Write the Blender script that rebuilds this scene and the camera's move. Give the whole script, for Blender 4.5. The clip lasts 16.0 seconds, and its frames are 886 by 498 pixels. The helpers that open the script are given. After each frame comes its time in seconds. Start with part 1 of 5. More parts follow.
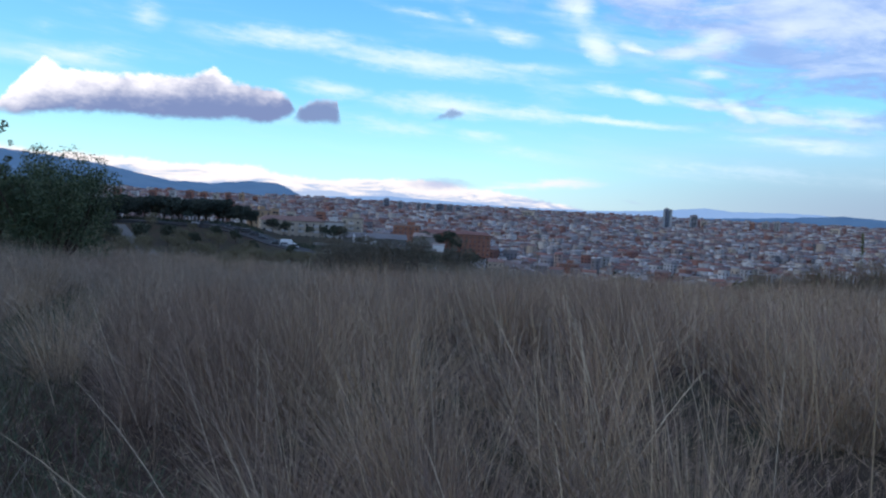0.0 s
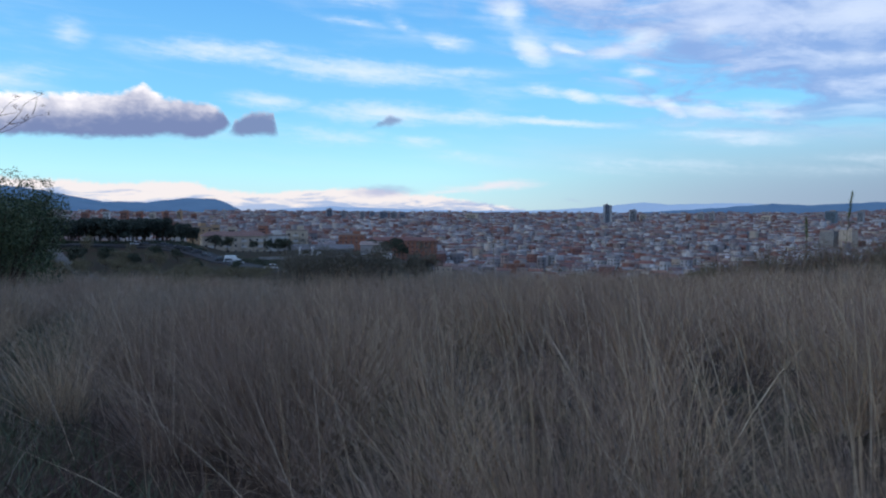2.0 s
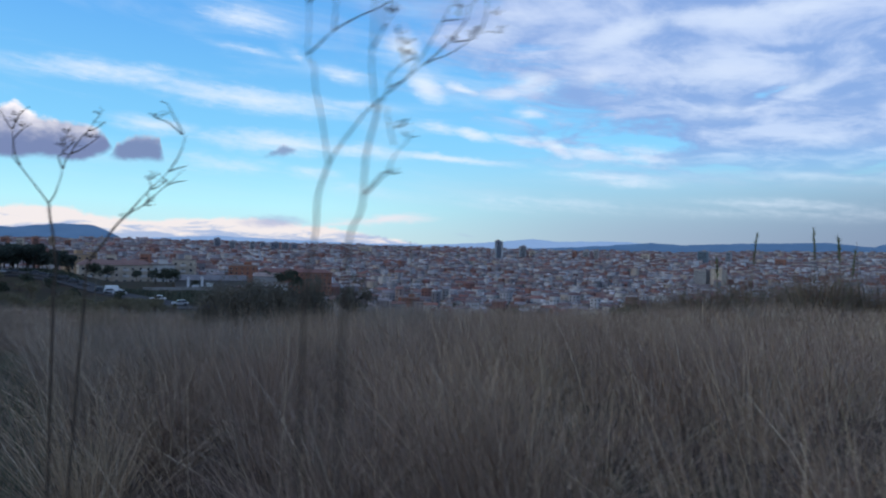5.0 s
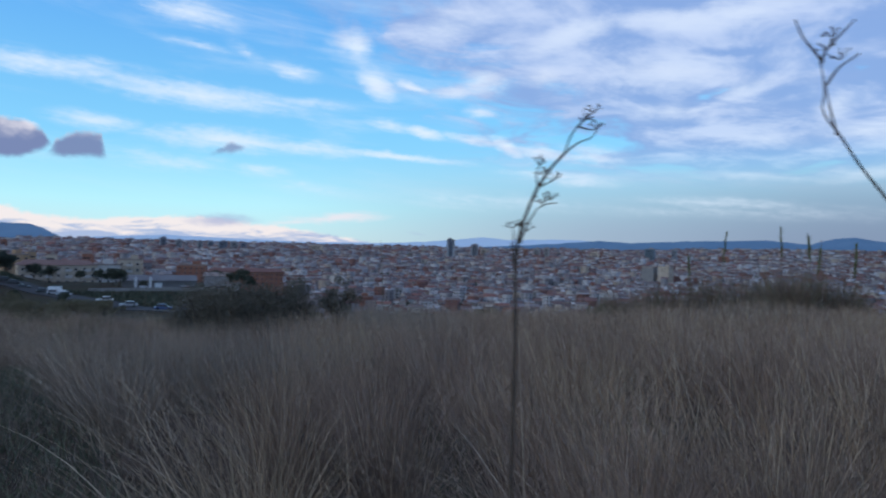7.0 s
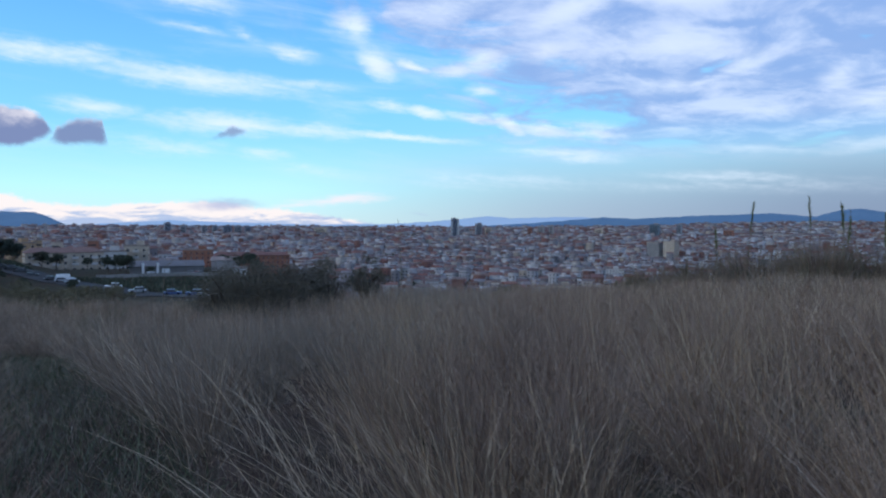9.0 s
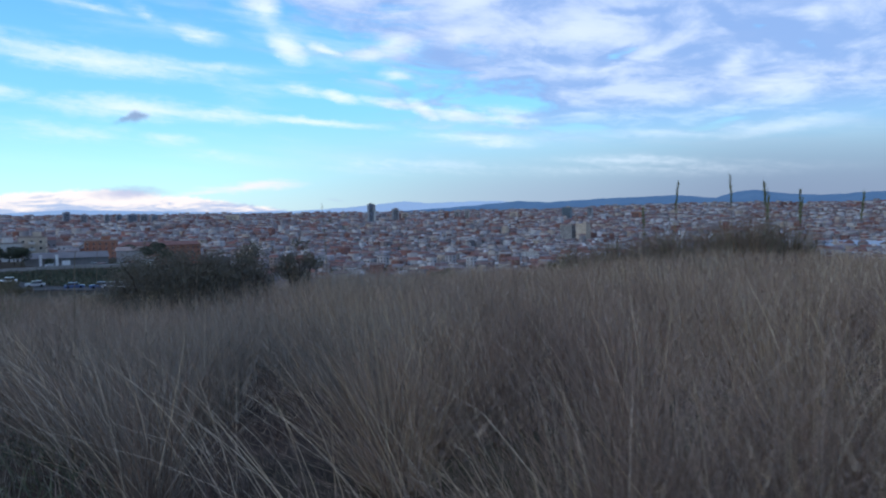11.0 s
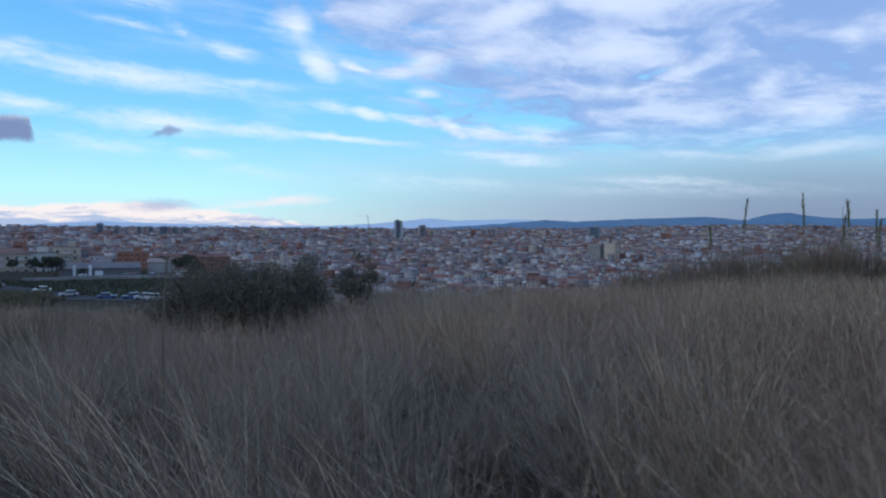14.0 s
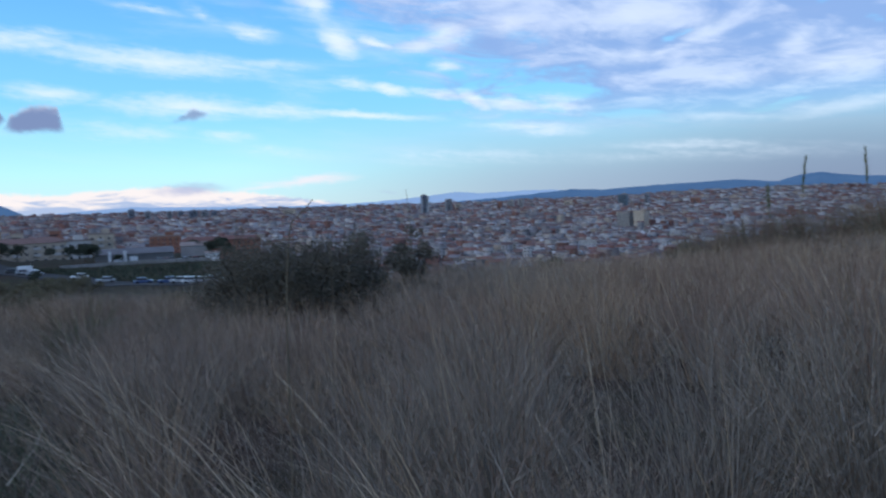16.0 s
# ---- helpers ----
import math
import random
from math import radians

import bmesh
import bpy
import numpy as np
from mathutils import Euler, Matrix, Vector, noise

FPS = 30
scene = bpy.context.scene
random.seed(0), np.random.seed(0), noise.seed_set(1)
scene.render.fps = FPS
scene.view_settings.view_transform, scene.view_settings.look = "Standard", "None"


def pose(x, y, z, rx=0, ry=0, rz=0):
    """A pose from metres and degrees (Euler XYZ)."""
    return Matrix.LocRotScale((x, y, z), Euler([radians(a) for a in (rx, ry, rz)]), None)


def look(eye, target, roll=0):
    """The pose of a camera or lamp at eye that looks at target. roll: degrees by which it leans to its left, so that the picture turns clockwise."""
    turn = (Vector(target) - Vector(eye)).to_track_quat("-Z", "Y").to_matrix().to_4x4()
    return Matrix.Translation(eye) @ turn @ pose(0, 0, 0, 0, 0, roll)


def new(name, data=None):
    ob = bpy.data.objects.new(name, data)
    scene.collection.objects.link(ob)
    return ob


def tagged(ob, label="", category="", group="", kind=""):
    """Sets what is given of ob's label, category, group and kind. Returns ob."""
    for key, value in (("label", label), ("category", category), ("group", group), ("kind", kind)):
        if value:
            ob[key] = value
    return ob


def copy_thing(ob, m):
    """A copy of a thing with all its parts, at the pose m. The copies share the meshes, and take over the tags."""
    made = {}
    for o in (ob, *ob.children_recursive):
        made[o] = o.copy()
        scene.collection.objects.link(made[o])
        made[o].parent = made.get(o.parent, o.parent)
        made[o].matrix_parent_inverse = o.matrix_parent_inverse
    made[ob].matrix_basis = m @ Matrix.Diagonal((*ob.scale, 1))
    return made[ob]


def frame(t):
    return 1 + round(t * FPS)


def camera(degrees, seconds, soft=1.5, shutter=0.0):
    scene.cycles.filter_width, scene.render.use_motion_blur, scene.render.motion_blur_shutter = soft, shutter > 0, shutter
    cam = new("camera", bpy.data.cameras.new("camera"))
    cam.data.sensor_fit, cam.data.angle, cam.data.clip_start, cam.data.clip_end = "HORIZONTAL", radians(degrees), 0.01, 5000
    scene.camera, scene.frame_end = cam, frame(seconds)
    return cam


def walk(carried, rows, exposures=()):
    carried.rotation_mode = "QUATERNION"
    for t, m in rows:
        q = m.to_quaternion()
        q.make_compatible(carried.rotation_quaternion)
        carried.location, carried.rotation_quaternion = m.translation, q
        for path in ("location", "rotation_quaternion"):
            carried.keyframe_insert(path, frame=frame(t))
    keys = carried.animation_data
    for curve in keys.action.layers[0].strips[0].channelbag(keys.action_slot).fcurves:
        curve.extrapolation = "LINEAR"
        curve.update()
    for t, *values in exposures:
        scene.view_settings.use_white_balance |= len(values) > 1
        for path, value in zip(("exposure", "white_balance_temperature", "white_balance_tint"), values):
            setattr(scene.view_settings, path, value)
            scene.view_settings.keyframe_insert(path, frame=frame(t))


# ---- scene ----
cam = camera(63.76, 16.0, soft=2.2, shutter=0.4)
PATH = [
    (0, pose(0.001, 0.000, 1.601, 86.53, -3.37, 17.53)),
    (0.5, pose(-0.126, 0.165, 1.618, 87.75, -2.23, 16.71)),
    (1, pose(-0.305, 0.269, 1.607, 88.99, -0.80, 15.62)),
    (1.5, pose(-0.551, 0.146, 1.587, 88.55, 0.83, 14.27)),
    (2, pose(-0.865, 0.135, 1.536, 87.15, -0.40, 13.00)),
    (2.5, pose(-1.123, 0.400, 1.523, 87.45, -0.45, 15.09)),
    (3, pose(-1.453, 0.506, 1.490, 88.57, -0.68, 16.78)),
    (3.5, pose(-1.812, 0.529, 1.497, 89.41, -0.61, 11.09)),
    (4, pose(-2.103, 0.630, 1.477, 89.97, -3.36, 6.57)),
    (4.2, pose(-2.262, 0.715, 1.471, 90.23, -2.80, 5.86)),
    (6.3, pose(-4.301, 1.894, 1.501, 89.28, -2.30, 2.90)),
    (6.5, pose(-4.389, 1.942, 1.493, 89.60, -2.52, 2.58)),
    (7, pose(-4.717, 1.921, 1.502, 89.95, -1.45, 0.53)),
    (7.5, pose(-5.068, 1.867, 1.493, 89.09, -0.39, -4.54)),
    (8, pose(-5.443, 2.181, 1.458, 88.10, -0.73, -2.09)),
    (8.5, pose(-5.656, 2.668, 1.401, 88.54, -0.21, 1.29)),
    (9, pose(-5.865, 3.057, 1.324, 88.32, -0.23, 0.84)),
    (9.5, pose(-6.049, 3.468, 1.273, 87.12, -0.09, -3.14)),
    (9.7, pose(-6.095, 3.630, 1.252, 86.62, -0.63, -4.09)),
    (11.8, pose(-7.040, 5.352, 1.108, 87.35, 0.96, -6.70)),
    (12, pose(-7.124, 5.529, 1.103, 86.76, 0.32, -6.46)),
    (12.5, pose(-7.245, 6.030, 1.107, 88.23, -0.75, -3.49)),
    (13, pose(-7.460, 6.449, 1.060, 89.67, -1.14, -1.26)),
    (13.5, pose(-7.801, 6.916, 1.014, 90.01, -0.82, -2.49)),
    (14, pose(-8.116, 7.412, 0.970, 88.52, -0.41, -3.76)),
    (14.5, pose(-8.334, 7.921, 0.938, 87.99, -0.34, 0.50)),
    (15, pose(-8.556, 8.340, 0.908, 88.46, -0.26, 3.10)),
    (15.5, pose(-8.856, 8.684, 0.883, 88.23, 1.06, 2.88)),
    (16, pose(-9.048, 9.017, 0.856, 86.43, 1.80, -1.66)),
]
walk(cam, PATH, exposures=((0.0, 0.27), (1.0, 0.2), (2.0, 0.08), (2.7, 0.14), (4.0, 0.04), (7.0, 0.03), (8.0, 0.1), (9.0, 0.17), (12.0, 0.26), (13.0, 0.2), (14.0, 0.11), (15.0, 0.14), (16.0, 0.15)))
TAU = 2 * math.pi

# ---- sky, sun ----
SUN_AZ, SUN_EL = -120.0, 24.0      # degrees from +y towards +x, and above the horizon
SKY = 0.12


class Nodes:
    """Short hand for building node trees."""

    def __init__(self, tree):
        self.tree = tree
        self.tree.nodes.clear()

    def add(self, kind, **props):
        node = self.tree.nodes.new(kind)
        for key, value in props.items():
            setattr(node, key, value)
        return node

    def feed(self, socket, value):
        if isinstance(value, bpy.types.NodeSocket):
            self.tree.links.new(value, socket)
        elif value is not None:
            socket.default_value = value

    def math(self, op, a, b=None, c=None, clamp=False):
        node = self.add("ShaderNodeMath", operation=op, use_clamp=clamp)
        for socket, value in zip(node.inputs, (a, b, c)):
            self.feed(socket, value)
        return node.outputs[0]

    def vmath(self, op, a, b=None):
        node = self.add("ShaderNodeVectorMath", operation=op)
        self.feed(node.inputs[0], a)
        self.feed(node.inputs[1], b)
        return node.outputs[0]

    def noise(self, vector, scale, detail=4.0, rough=0.55, distort=0.0):
        node = self.add("ShaderNodeTexNoise")
        self.feed(node.inputs["Vector"], vector)
        node.inputs["Scale"].default_value = scale
        node.inputs["Detail"].default_value = detail
        node.inputs["Roughness"].default_value = rough
        node.inputs["Distortion"].default_value = distort
        return node.outputs[0]

    def combine(self, x, y, z=0.0):
        node = self.add("ShaderNodeCombineXYZ")
        for socket, value in zip(node.inputs, (x, y, z)):
            self.feed(socket, value)
        return node.outputs[0]

    def mix(self, fac, a, b, blend="MIX"):
        node = self.add("ShaderNodeMix", data_type="RGBA", blend_type=blend)
        self.feed(node.inputs[0], fac)
        self.feed(node.inputs[6], (*a, 1) if isinstance(a, tuple) else a)
        self.feed(node.inputs[7], (*b, 1) if isinstance(b, tuple) else b)
        return node.outputs[2]

    def step(self, x, lo, hi):
        node = self.add("ShaderNodeMapRange", interpolation_type="SMOOTHSTEP")
        for socket, value in zip(node.inputs[:5], (x, lo, hi, 0.0, 1.0)):
            self.feed(socket, value)
        return node.outputs[0]

    def ramp(self, fac, stops, constant=False):
        node = self.add("ShaderNodeValToRGB")
        ramp = node.color_ramp
        ramp.interpolation = "CONSTANT" if constant else "LINEAR"
        while len(ramp.elements) < len(stops):
            ramp.elements.new(0.5)
        for element, (at, colour) in zip(ramp.elements, stops):
            element.position, element.color = at, (*colour, 1)
        self.feed(node.inputs[0], fac)
        return node.outputs[0]


def build_sky():
    world = bpy.data.worlds.new("evening_sky")
    scene.world = world
    world.use_nodes = True
    n = Nodes(world.node_tree)
    sky = n.add("ShaderNodeTexSky", sky_type="NISHITA", sun_disc=False, sun_elevation=radians(SUN_EL),
                sun_rotation=radians(SUN_AZ), altitude=150.0, air_density=1.0, dust_density=0.3, ozone_density=3.0)
    way = n.add("ShaderNodeTexCoord").outputs["Generated"]
    split = n.add("ShaderNodeSeparateXYZ")
    n.feed(split.inputs[0], way)
    x, y, z = split.outputs
    az = n.math("MULTIPLY", n.math("ARCTAN2", x, y), 180 / math.pi)
    el = n.math("MULTIPLY", n.math("ARCSINE", z), 180 / math.pi)
    mul, add, sub = (lambda p, q, op=op: n.math(op, p, q) for op in ("MULTIPLY", "ADD", "SUBTRACT"))
    # clear air: deep blue overhead, pale cyan low down
    air = n.ramp(n.math("DIVIDE", el, 60.0, clamp=True), [(0.0, (5.0, 7.4, 8.4)), (0.05, (4.0, 8.2, 9.6)), (0.13, (1.9, 6.0, 9.4)), (0.28, (1.05, 4.2, 9.0)), (0.6, (0.8, 2.9, 7.2)), (1.0, (0.6, 2.2, 6.0))])
    out = n.mix(0.72, sky.outputs[0], air)

    # cloud sheets lie on a plane overhead, so that they shrink towards the horizon
    up = add(n.math("MAXIMUM", z, 0.0), 0.09)
    px, py = n.math("DIVIDE", x, up), n.math("DIVIDE", y, up)
    WHITE, CREAM = (6.4, 7.3, 8.5), (7.6, 6.9, 6.9)

    # faint high veils everywhere
    veil = n.noise(n.combine(mul(az, 0.05), mul(add(el, mul(az, 0.08)), 0.35), 3.1), 1.0, 7, 0.62, 0.4)
    veil = mul(n.step(veil, 0.46, 0.78), n.step(el, 2.0, 7.0))
    out = n.mix(mul(veil, 0.38), out, WHITE)

    # haze towards the eastern horizon
    mist = sub(1.0, n.step(el, 1.0, 9.5))
    out = n.mix(mul(mist, mul(n.step(az, -18.0, 14.0), 0.8)), out, (2.35, 3.0, 4.35))
    out = n.mix(mul(mist, mul(n.step(az, 8.0, 32.0), 0.7)), out, (1.5, 2.0, 3.2))

    # long streaks of thin cloud, then broken puffs, each from az, el to az, el with its half width and strength
    streaks = (
        (-35.7, 11.9, -24.7, 12.2, 0.57, 0.7), (-32, 11.7, -24.2, 11.7, 0.49, 0.6), (-26.4, 11.4, -13.9, 10.7, 0.7, 0.85), (-15.2, 11, -8.6, 11, 0.33, 0.5), (-49.2, 8.4, -41.3, 9.6, 0.66, 0.55),
        (-41.8, 12.5, -38.9, 12.4, 0.74, 0.55), (-29.3, 8.7, -24, 8.4, 0.49, 0.7), (-22.7, 8, -12.8, 7.8, 0.66, 0.75), (-15, 7.9, -7.9, 7.3, 0.49, 0.65), (-8.3, 7.5, 0.2, 6.9, 0.25, 0.85),
        (-25.3, 6.2, -18.1, 5.9, 0.57, 0.5), (-17.1, 5.7, -13.1, 5.6, 0.41, 0.5), (-13.7, 4.7, -10.3, 4.5, 0.33, 0.35), (-48.2, 10.4, -45.9, 10.7, 0.41, 0.3),
    )
    puffs_low = (
        (-14.3, 13.6, -11.1, 12.9, 0.41, 0.55), (-7.5, 13.7, -4.7, 11.8, 0.66, 0.9), (-4.4, 13.1, -2.3, 12.4, 0.25, 0.9), (-1.3, 12.3, 1.3, 12.5, 0.41, 0.75), (0.8, 13, 4.5, 13.5, 0.82, 0.8),
        (5.8, 13.5, 8.6, 13.7, 0.57, 0.75), (1.1, 10.8, 3.4, 10.9, 0.37, 0.6), (-6.5, 9.9, -3.6, 9.4, 0.33, 0.55), (-3.8, 9.5, -0.6, 8.8, 0.29, 0.8), (-0.8, 9, 3.8, 8.4, 0.33, 0.65),
        (3.2, 8.7, 5.5, 7.8, 0.37, 0.9), (5.2, 8.1, 9.1, 7.5, 0.33, 0.8), (8.8, 7.8, 13.5, 7.3, 0.57, 0.55), (7.9, 5.8, 12.8, 5.5, 0.41, 0.5),
    )
    puffs_high = (
        (-8.6, 16.5, -6.9, 14.7, 0.82, 0.95), (-23.3, 17.1, -17.6, 16.5, 0.66, 0.75), (-20.3, 16.9, -17.6, 16.3, 0.41, 0.6), (-22.5, 15, -17.3, 14.4, 0.25, 0.45), (-13.9, 13.8, -10.9, 13.2, 0.33, 0.45),
        (-10.1, 15.7, -6.7, 15.7, 0.74, 0.75), (-17.6, 15.2, -15.2, 13.9, 0.37, 0.45), (4.3, 6.2, 12.9, 5.8, 0.37, 0.5), (15, 4.2, 26.8, 3.6, 0.37, 0.45), (-5.1, 4.1, 12.8, 3.5, 0.57, 0.35),
        (8.4, 3.4, 33.3, 3.1, 0.49, 0.3), (-14.1, 4.7, -6.9, 4.1, 0.41, 0.3), (5.5, 6.1, 12.6, 5.8, 0.37, 0.4),
    )
    # brighter and bluer strokes within the broken sheet to the east
    bright = (
        (-4.1, 16.2, 2.1, 18, 0.98, 0.6), (6.6, 15.9, 12.7, 17.7, 0.61, 0.9), (12.3, 17.7, 22.2, 17, 0.66, 0.8), (18.6, 17.6, 24.4, 17.6, 0.57, 0.8), (13.2, 13.7, 20.3, 13.6, 0.98, 0.7),
        (27.1, 8.7, 32.8, 8.9, 0.57, 0.75), (26.9, 10.4, 29.3, 10.9, 0.57, 0.75), (27.4, 5.8, 34.8, 6.2, 0.41, 0.8), (19.2, 6.1, 26, 5.7, 0.29, 0.65), (14.5, 10.7, 19.1, 10.8, 0.57, 0.6),
        (20.4, 8.9, 26.4, 8.3, 0.49, 0.5), (32.3, 13.7, 34.6, 13.1, 0.49, 0.6), (20.4, 11.8, 23.7, 12.7, 0.57, 0.7), (26.2, 8.7, 33, 8.7, 0.41, 0.6),
    )
    gaps = (
        (18.3, 11.3, 22.6, 12.8, 0.33, 0.9), (27.9, 13.5, 31.2, 12.9, 0.49, 1), (31.5, 12.1, 34.7, 10.6, 0.57, 0.9), (26.4, 14.6, 29, 12.6, 0.37, 0.8), (26.2, 6.3, 29.9, 7, 0.25, 0.9),
        (24.3, 6, 27, 6.1, 0.21, 0.8), (15.2, 6.6, 19.2, 6.3, 0.33, 0.6), (16.2, 18.5, 21.4, 18.2, 0.57, 0.7), (19.1, 15.1, 22.6, 15, 0.21, 0.8), (7.4, 12.9, 12.3, 12.3, 0.49, 0.5),
        (8.3, 8.8, 14.5, 8.2, 0.41, 0.5), (23.8, 6, 28.6, 6.3, 0.25, 0.8),
    )
    wave = mul(sub(n.noise(n.combine(mul(az, 0.25), mul(el, 0.5), 1.0), 1.0, 4, 0.6), 0.5), 1.1)
    spot = n.combine(az, add(el, wave), 0.0)
    fray = add(mul(n.noise(n.combine(mul(add(az, mul(el, 0.8)), 0.2), mul(add(el, mul(az, 0.1)), 1.5), 7.0), 1.0, 8, 0.66, 0.5), 0.6), mul(n.noise(n.combine(mul(az, 0.9), mul(el, 2.4), 3.0), 1.0, 6, 0.6, 0.5), 0.4))

    def brushed(*sets):
        """How strongly a direction lies in any of the strokes."""
        most = 0.0
        for a0, e0, a1, e1, half, strong in [row for rows in sets for row in rows]:
            node = n.add("ShaderNodeMapping", vector_type="TEXTURE")
            n.feed(node.inputs["Vector"], spot)
            node.inputs["Location"].default_value = ((a0 + a1) / 2, (e0 + e1) / 2, 0)
            node.inputs["Rotation"].default_value = (0, 0, math.atan2(e1 - e0, a1 - a0))
            node.inputs["Scale"].default_value = (math.hypot(a1 - a0, e1 - e0) * (0.9 if half * 6 < math.hypot(a1 - a0, e1 - e0) else 0.72), half * 2.0, 1)
            ball = n.add("ShaderNodeTexGradient", gradient_type="SPHERICAL")
            n.feed(ball.inputs[0], node.outputs[0])
            most = n.math("MAXIMUM", most, mul(ball.outputs["Fac"], strong))
        return most

    def torn(most):
        return n.step(add(most, mul(mul(sub(fray, 0.5), 1.15), n.step(most, 0.0, 0.3))), 0.02, 0.9)

    thin = torn(brushed(streaks, puffs_low, puffs_high))
    out = n.mix(mul(thin, 0.85), out, WHITE)

    # broken sheet over the eastern half of the view, thicker and greyer overhead
    edge = add(mul(add(az, 1.0), 0.050), mul(sub(el, 10.0), 0.075))
    wx = sub(px, mul(py, 0.2))
    puffs = n.noise(n.combine(mul(wx, 1.0), mul(py, 0.95), 1.7), 2.1, 9, 0.6, 0.5)
    broad = n.noise(n.combine(px, py, 4.0), 0.5, 3)
    glints, blues = brushed(bright), brushed(gaps)
    cover = add(add(mul(edge, 0.30), puffs), mul(sub(broad, 0.5), 0.7))
    cover = sub(add(cover, mul(glints, 0.3)), mul(blues, 0.45))
    sheet = mul(mul(n.step(cover, 0.46, 0.68), n.step(edge, -0.40, 0.35)), n.step(el, 4.5, 9.0))
    shade = n.noise(n.combine(mul(wx, 1.1), mul(py, 1.0), 8.3), 2.3, 8, 0.62, 0.5)
    tone = add(add(mul(shade, 0.6), mul(puffs, 0.4)), sub(mul(glints, 0.16), mul(blues, 0.2)))
    tone = n.mix(n.step(tone, 0.42, 0.64), (2.2, 3.3, 6.1), (4.9, 5.7, 7.7))
    out = n.mix(mul(sheet, 0.86), out, tone)
    out = n.mix(mul(torn(brushed(puffs_low, bright)), 0.42), out, WHITE)

    def outline(points):
        """An elevation that follows a line of az, el points."""
        first, last = points[0][0], points[-1][0]
        way = n.math("DIVIDE", sub(az, first), last - first, clamp=True)
        stops = [((p - first) / (last - first), ((q + 2) / 20,) * 3) for p, q in points]
        return sub(mul(n.ramp(way, stops), 20.0), 2.0)

    lump = sub(n.noise(n.combine(mul(az, 0.5), mul(el, 0.8), 0.5), 1.0, 8, 0.6), 0.5)
    fine = sub(n.noise(n.combine(mul(az, 1.5), mul(el, 2.0), 2.5), 1.0, 6, 0.62), 0.5)

    # a low bank of far cloud along the horizon: grey-blue below, cream where the light catches its tops
    crest = outline(((-46.09, 2.41), (-42.7, 2.31), (-37.94, 2.17), (-34.42, 2.33), (-31.99, 2.33), (-31.17, 1.98), (-29.08, 1.62), (-26.06, 1.68), (-22.54, 1.96), (-18.5, 2.15), (-16.02, 1.75), (-11.26, 1.28), (-7.66, 0.63), (-4.55, 0.18)))
    rise = add(sub(crest, el), add(mul(lump, 0.7), mul(fine, 0.6)))
    bank = mul(n.step(rise, -0.05, 0.3), sub(1.0, n.step(az, -8.0, 3.0)))
    lit = n.noise(n.combine(mul(az, 0.3), mul(el, 1.6), 5.0), 1.0, 8, 0.64, 0.5)
    lit = add(lit, add(mul(sub(el, 0.65), 0.26), mul(sub(az, -20.0), 0.003)))
    out = n.mix(mul(bank, 0.93), out, n.mix(n.step(lit, 0.42, 0.62), (3.2, 4.0, 6.0), CREAM))
    low_streak = brushed(((-12.2, 2, -6.2, 2.4, 0.29, 0.9), (-14.4, 1.6, -10.3, 1.9, 0.16, 0.6)))
    out = n.mix(mul(torn(low_streak), 0.75), out, (7.4, 6.7, 7.2))
    grey_streak = brushed(((-19.9, 1.7, -15.8, 1.8, 0.33, 0.9), (-3.4, 1, -1.9, 0.9, 0.12, 0.4)))
    out = n.mix(mul(torn(grey_streak), 0.7), out, (3.0, 3.6, 5.6))

    # heaped clouds, lit from above: upper and lower outline, height where the grey base ends, and how far it climbs eastward
    heaps = (
        (((-50.4, 4.83), (-49.46, 5.81), (-48.5, 6.95), (-47.52, 8.07), (-47.02, 8.74), (-45.63, 8.11), (-42.21, 8.3), (-37.22, 8.7), (-35.72, 9.41), (-34.58, 8.58), (-31.44, 8.31), (-30.05, 7.76), (-29.4, 6.74)),
         ((-50.4, 4.75), (-48.45, 4.38), (-45.03, 5.08), (-42.49, 5.12), (-37.5, 5.29), (-31.32, 5.55), (-29.39, 6.53)), 0.5, 0.03, 1.0),
        (((-29.83, 5.93), (-29.24, 7.1), (-27.97, 7.85), (-26.35, 7.85), (-25.86, 5.85)), ((-29.83, 5.84), (-28.74, 5.76), (-25.86, 5.85)), 0.95, 0.0, 0.95),
        (((-19.1, 6.79), (-17.92, 7.39), (-17.27, 7.78), (-15.99, 7.45)), ((-19.1, 6.7), (-17.21, 6.86), (-15.99, 7.41)), 1.2, 0.0, 0.75),
    )
    for upper, lower, dark, climb, alpha in heaps:
        hi, lo = outline(upper), outline(lower)
        edge = add(mul(lump, 0.9 if climb else 0.6), mul(fine, 0.8))
        inside = mul(n.step(add(sub(hi, el), edge), -0.05, 0.42), n.step(add(sub(el, lo), mul(edge, 0.7)), -0.15, 0.45))
        ends = mul(n.step(az, upper[0][0] - 0.2, upper[0][0] + 0.8), sub(1.0, n.step(add(az, fine), upper[-1][0] - 0.5, upper[-1][0] + 0.1)))
        part_up = n.math("DIVIDE", sub(el, lo), n.math("MAXIMUM", sub(hi, lo), 0.3))
        part_up = sub(add(part_up, add(mul(lump, 0.9), mul(fine, 0.25))), mul(add(az, 42.0), climb))
        glow = n.step(part_up, dark - 0.35, dark + 0.6)
        out = n.mix(mul(mul(inside, ends), alpha), out, n.mix(glow, (1.6, 2.1, 3.8), (9.3, 8.9, 9.1)))
    back = n.add("ShaderNodeBackground")
    n.feed(back.inputs[0], out)
    back.inputs[1].default_value = SKY
    last = n.add("ShaderNodeOutputWorld")
    n.feed(last.inputs[0], back.outputs[0])


